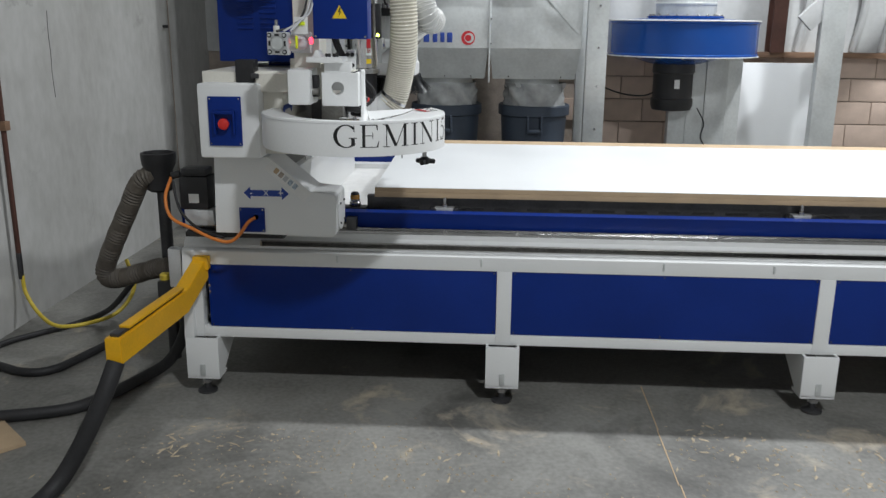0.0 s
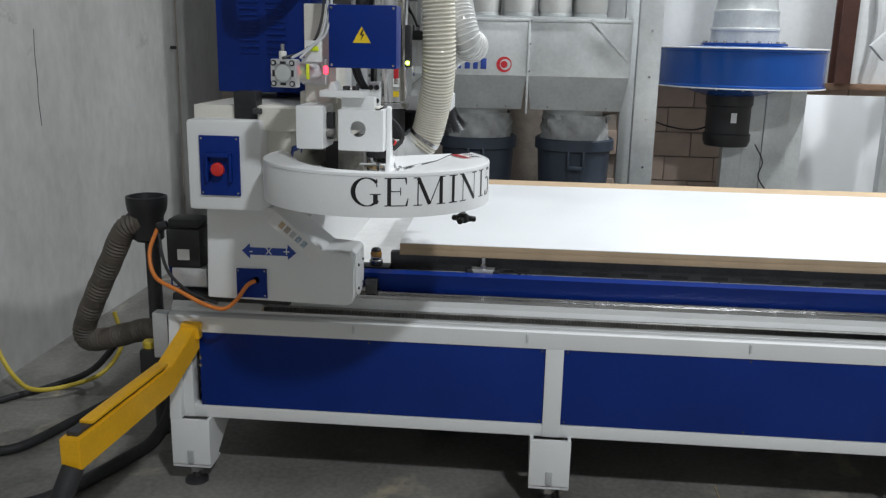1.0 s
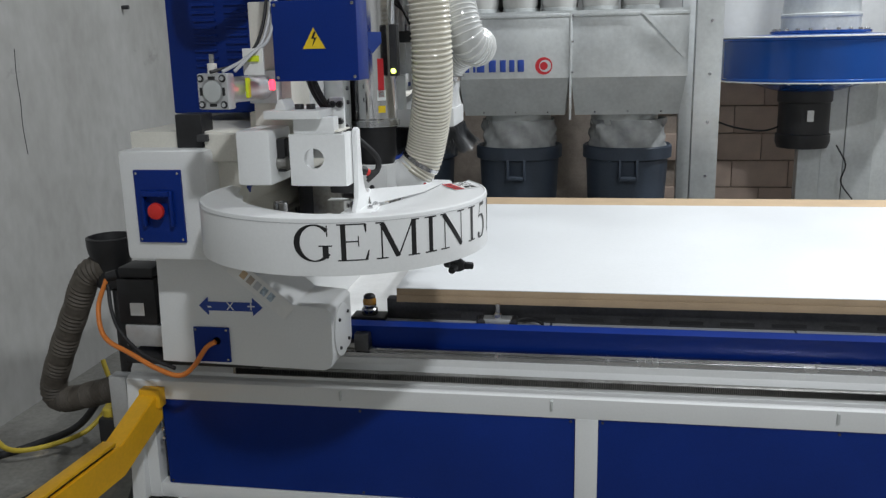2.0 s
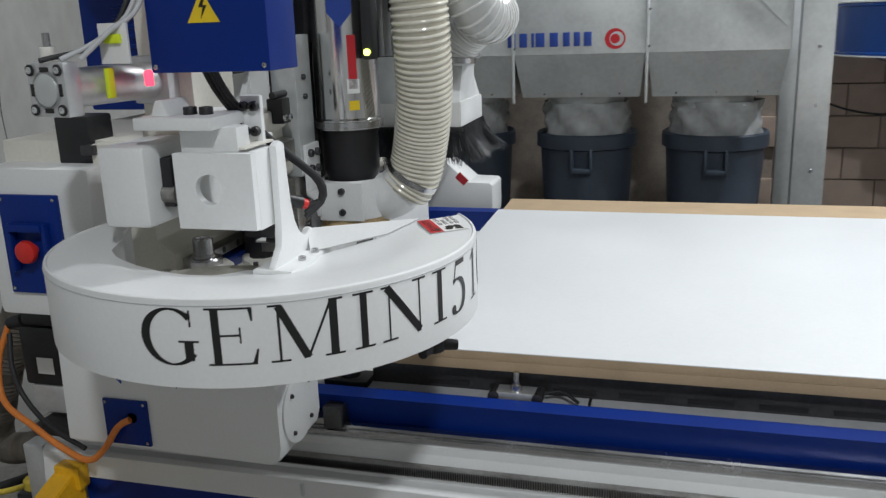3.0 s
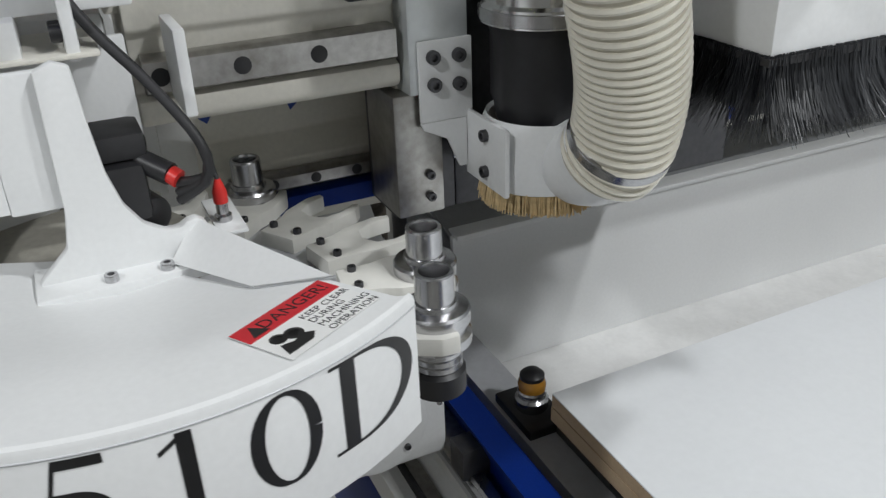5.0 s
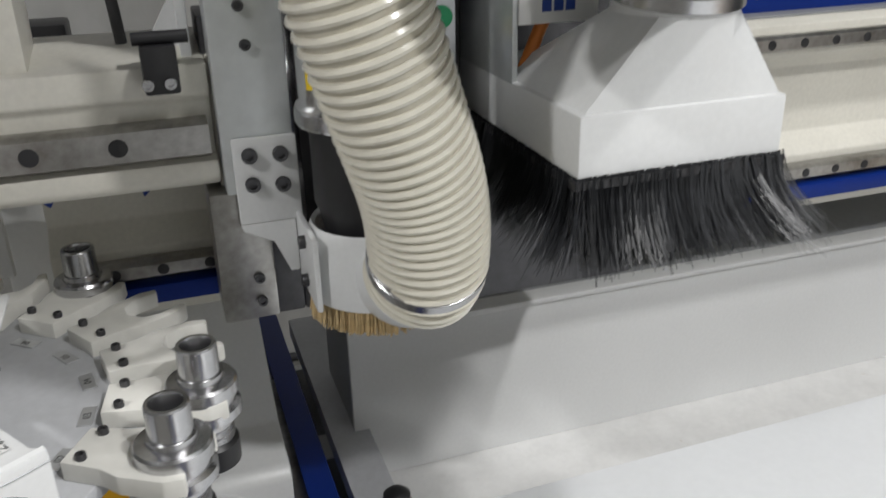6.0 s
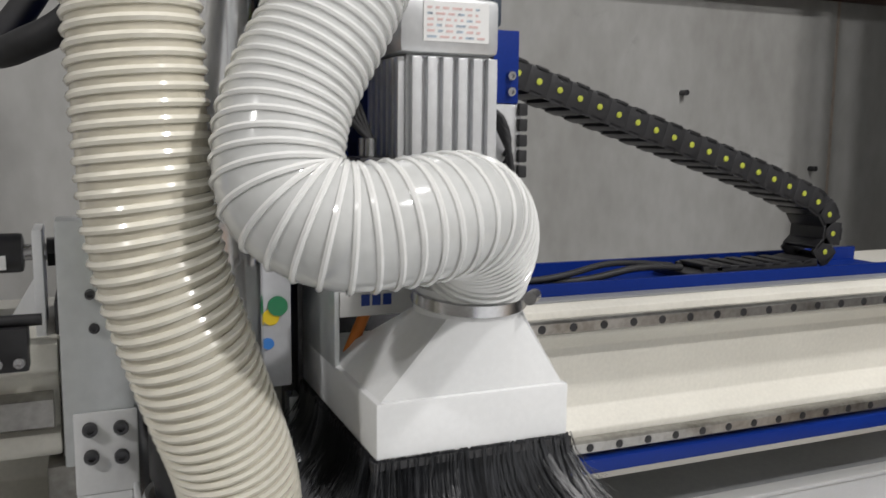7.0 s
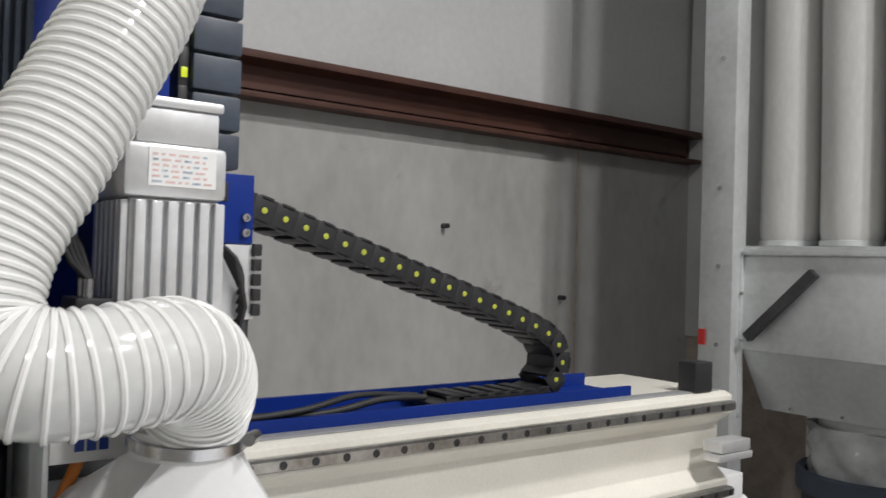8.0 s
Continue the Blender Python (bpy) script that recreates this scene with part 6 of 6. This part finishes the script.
# ---- yellow bumper rail at the bed's corner ----
def bumper():
    b = thing("bumper_arm", "bright yellow steel safety bumper arm at the bed corner", "bumper", (-0.07, -0.4, 0.45))
    pts = [(-0.06, -0.02, 0.605), (-0.085, -0.225, 0.512), (-0.122, -0.81, 0.512)]
    pts = [Vector(p) for p in pts]
    bm = bmesh.new()
    rows = []
    for p in pts:
        rows.append([bm.verts.new(p + Vector(o)) for o in ((-0.03, 0, -0.05), (0.03, 0, -0.05), (0.03, 0, 0.05), (-0.03, 0, 0.05))])
    for a, c in zip(rows, rows[1:]):
        for i in range(4):
            bm.faces.new((a[i], a[(i + 1) % 4], c[(i + 1) % 4], c[i]))
    bm.faces.new(rows[0])
    bm.faces.new(rows[-1][::-1])
    bmesh.ops.recalc_face_normals(bm, faces=bm.faces)
    bmesh.ops.bevel(bm, geom=bm.edges[:], offset=0.003, segments=2, affect="EDGES")
    part("arm", bm, YELLOW, b)
    a, c = pts[1] + Vector((0, -0.03, 0.047)), pts[2] + Vector((0, 0.02, 0.047))
    d = c - a
    rail = box(-0.018, 0.018, 0, d.length, 0, 0.016, 0.003)
    bmesh.ops.transform(rail, matrix=Matrix.Translation(a) @ d.to_track_quat("Y", "Z").to_matrix().to_4x4(), verts=rail.verts)
    part("contact_strip", rail, DARKSTEEL, b, "dark contact strip")
    cap = box(-0.03, 0.012, 0.0, d.length - 0.06, 0.016, 0.026, 0.002)
    bmesh.ops.transform(cap, matrix=Matrix.Translation(a) @ d.to_track_quat("Y", "Z").to_matrix().to_4x4(), verts=cap.verts)
    part("strip_cover", cap, YELLOW, b)
    part("mount", box(-0.09, -0.02, -0.05, -0.012, 0.60, 0.66, 0.004), YELLOW, b)
    for z in (0.50, 0.53):
        bolt((-0.02, -0.05, z), (1, 0, 0), 0.008, b, STEEL)
    return b


bumper()


# ---- corner clutter: funnel with flex hose, floor hoses, oil unit ----
fun = thing("floor_pump", "black suction funnel with a dusty flexible hose", "suction funnel", (-0.35, 0.4, 0))
part("bowl", lathe((-0.37, 0.35, 0.875), [(0.05, 0), (0.062, 0.01), (0.064, 0.10), (0.078, 0.13), (0.082, 0.16), (0.082, 0.185), (0.072, 0.188), (0.066, 0.15)], 32), BLACKP, fun)
part("flex_hose", sweep(spline([(-0.38, 0.33, 0.96), (-0.46, 0.33, 0.92), (-0.54, 0.35, 0.78), (-0.64, 0.38, 0.60), (-0.71, 0.41, 0.46), (-0.70, 0.42, 0.40), (-0.60, 0.40, 0.42), (-0.42, 0.36, 0.48), (-0.25, 0.3, 0.52)], 0.008), lambda s: 0.047 + 0.003 * math.sin(s * 420), 24), GREYHOSE, fun)
part("stand", rod((-0.37, 0.38, 0.0), (-0.37, 0.38, 0.90), 0.03, seg=16), DARKSTEEL, fun)
lub = thing("lubrication_unit", "small dark lubrication unit with a yellow cap", "pump", (-0.22, 0.05, 0.3))
part("tank", box(-0.29, -0.151, 0.02, 0.12, 0.36, 0.52, 0.012), BLACKP, lub)
part("head", box(-0.22, -0.16, 0.0, 0.05, 0.50, 0.68, 0.006), ALU, lub)
part("cap", lathe((-0.262, 0.06, 0.52), [(0.026, 0), (0.026, 0.022), (0.02, 0.028)], 18), YELHOSE, lub, "yellow filler cap")
for pts, r, mt, lab in (
    ([(-0.12, -0.80, 0.47), (-0.15, -0.86, 0.36), (-0.22, -0.91, 0.20), (-0.29, -0.96, 0.075), (-0.33, -1.06, 0.032), (-0.35, -1.3, 0.032), (-0.34, -1.7, 0.032), (-0.30, -2.4, 0.032)], 0.032, RUBBER, "thick black rubber hose trailing on the floor"),
    ([(-0.17, 0.05, 0.40), (-0.20, 0.08, 0.25), (-0.30, 0.12, 0.09), (-0.40, 0.06, 0.03), (-0.50, -0.18, 0.028), (-0.60, -0.31, 0.028), (-0.85, -0.40, 0.028), (-1.15, -0.45, 0.028), (-1.36, -0.8, 0.028)], 0.027, RUBBER, "black rubber hose on the concrete floor"),
    ([(-0.28, 0.25, 0.36), (-0.45, 0.42, 0.22), (-0.68, 0.55, 0.06), (-0.80, 0.35, 0.024), (-0.88, 0.13, 0.022), (-1.0, 0.08, 0.022), (-1.18, 0.15, 0.022), (-1.36, 0.22, 0.022)], 0.021, RUBBER, "black rubber hose on the concrete floor"),
    ([(-0.25, 0.35, 0.45), (-0.45, 0.55, 0.42), (-0.66, 0.70, 0.34), (-0.90, 0.80, 0.10), (-1.10, 0.74, 0.02), (-1.22, 0.60, 0.018), (-1.33, 0.42, 0.018), (-1.37, 0.1, 0.018)], 0.016, RUBBER, "black cable along the wall"),
    ([(-1.355, 0.75, 0.30), (-1.34, 0.74, 0.20), (-1.25, 0.70, 0.09), (-1.12, 0.64, 0.05), (-0.98, 0.70, 0.05), (-0.86, 0.82, 0.08), (-0.80, 0.92, 0.20), (-0.86, 0.98, 0.34)], 0.011, YELHOSE, "yellow air hose looped from the wall"),
):
    solid("floor_hose", cable(pts, r, 12, 0.02), mt, lab, "hose", "floor hoses")
drop = thing("air_drop", "rusty air drop pipe on the concrete wall", "pipe", (-1.36, 0.75, 1.2))
part("pipe", rod((-1.36, 0.75, 0.42), (-1.36, 0.755, 2.29), 0.014, seg=12), RUST, drop)
part("coupling", rod((-1.36, 0.75, 0.28), (-1.36, 0.75, 0.43), 0.015, seg=12, bevel=0.003), DARKSTEEL, drop)
part("valve", box(-1.385, -1.335, 0.73, 0.78, 1.10, 1.15, 0.004), BROWNWOOD, drop)
solid("board_offcut", prism([(-0.63, -0.59), (-0.86, -0.38), (-1.12, -0.66), (-0.89, -0.87)], "Z", 0.0, 0.018, 0.001), MDF, "tan fibreboard offcut lying on the floor", "board")

# ---- blocks of the back wall ----
half = finish(box(-0.197, 0.197, 0, 0.05, 0.0, 0.192, 0.003), "block", BLOCK)
for row in range(7):
    for k in range(14):
        ob = new("block", half)
        ob.parent = wall_back
        ob.location = (1.95 + 0.4 * k + (0.2 if row % 2 else 0), 4.2, 0.03 + 0.2 * row - 0.004)
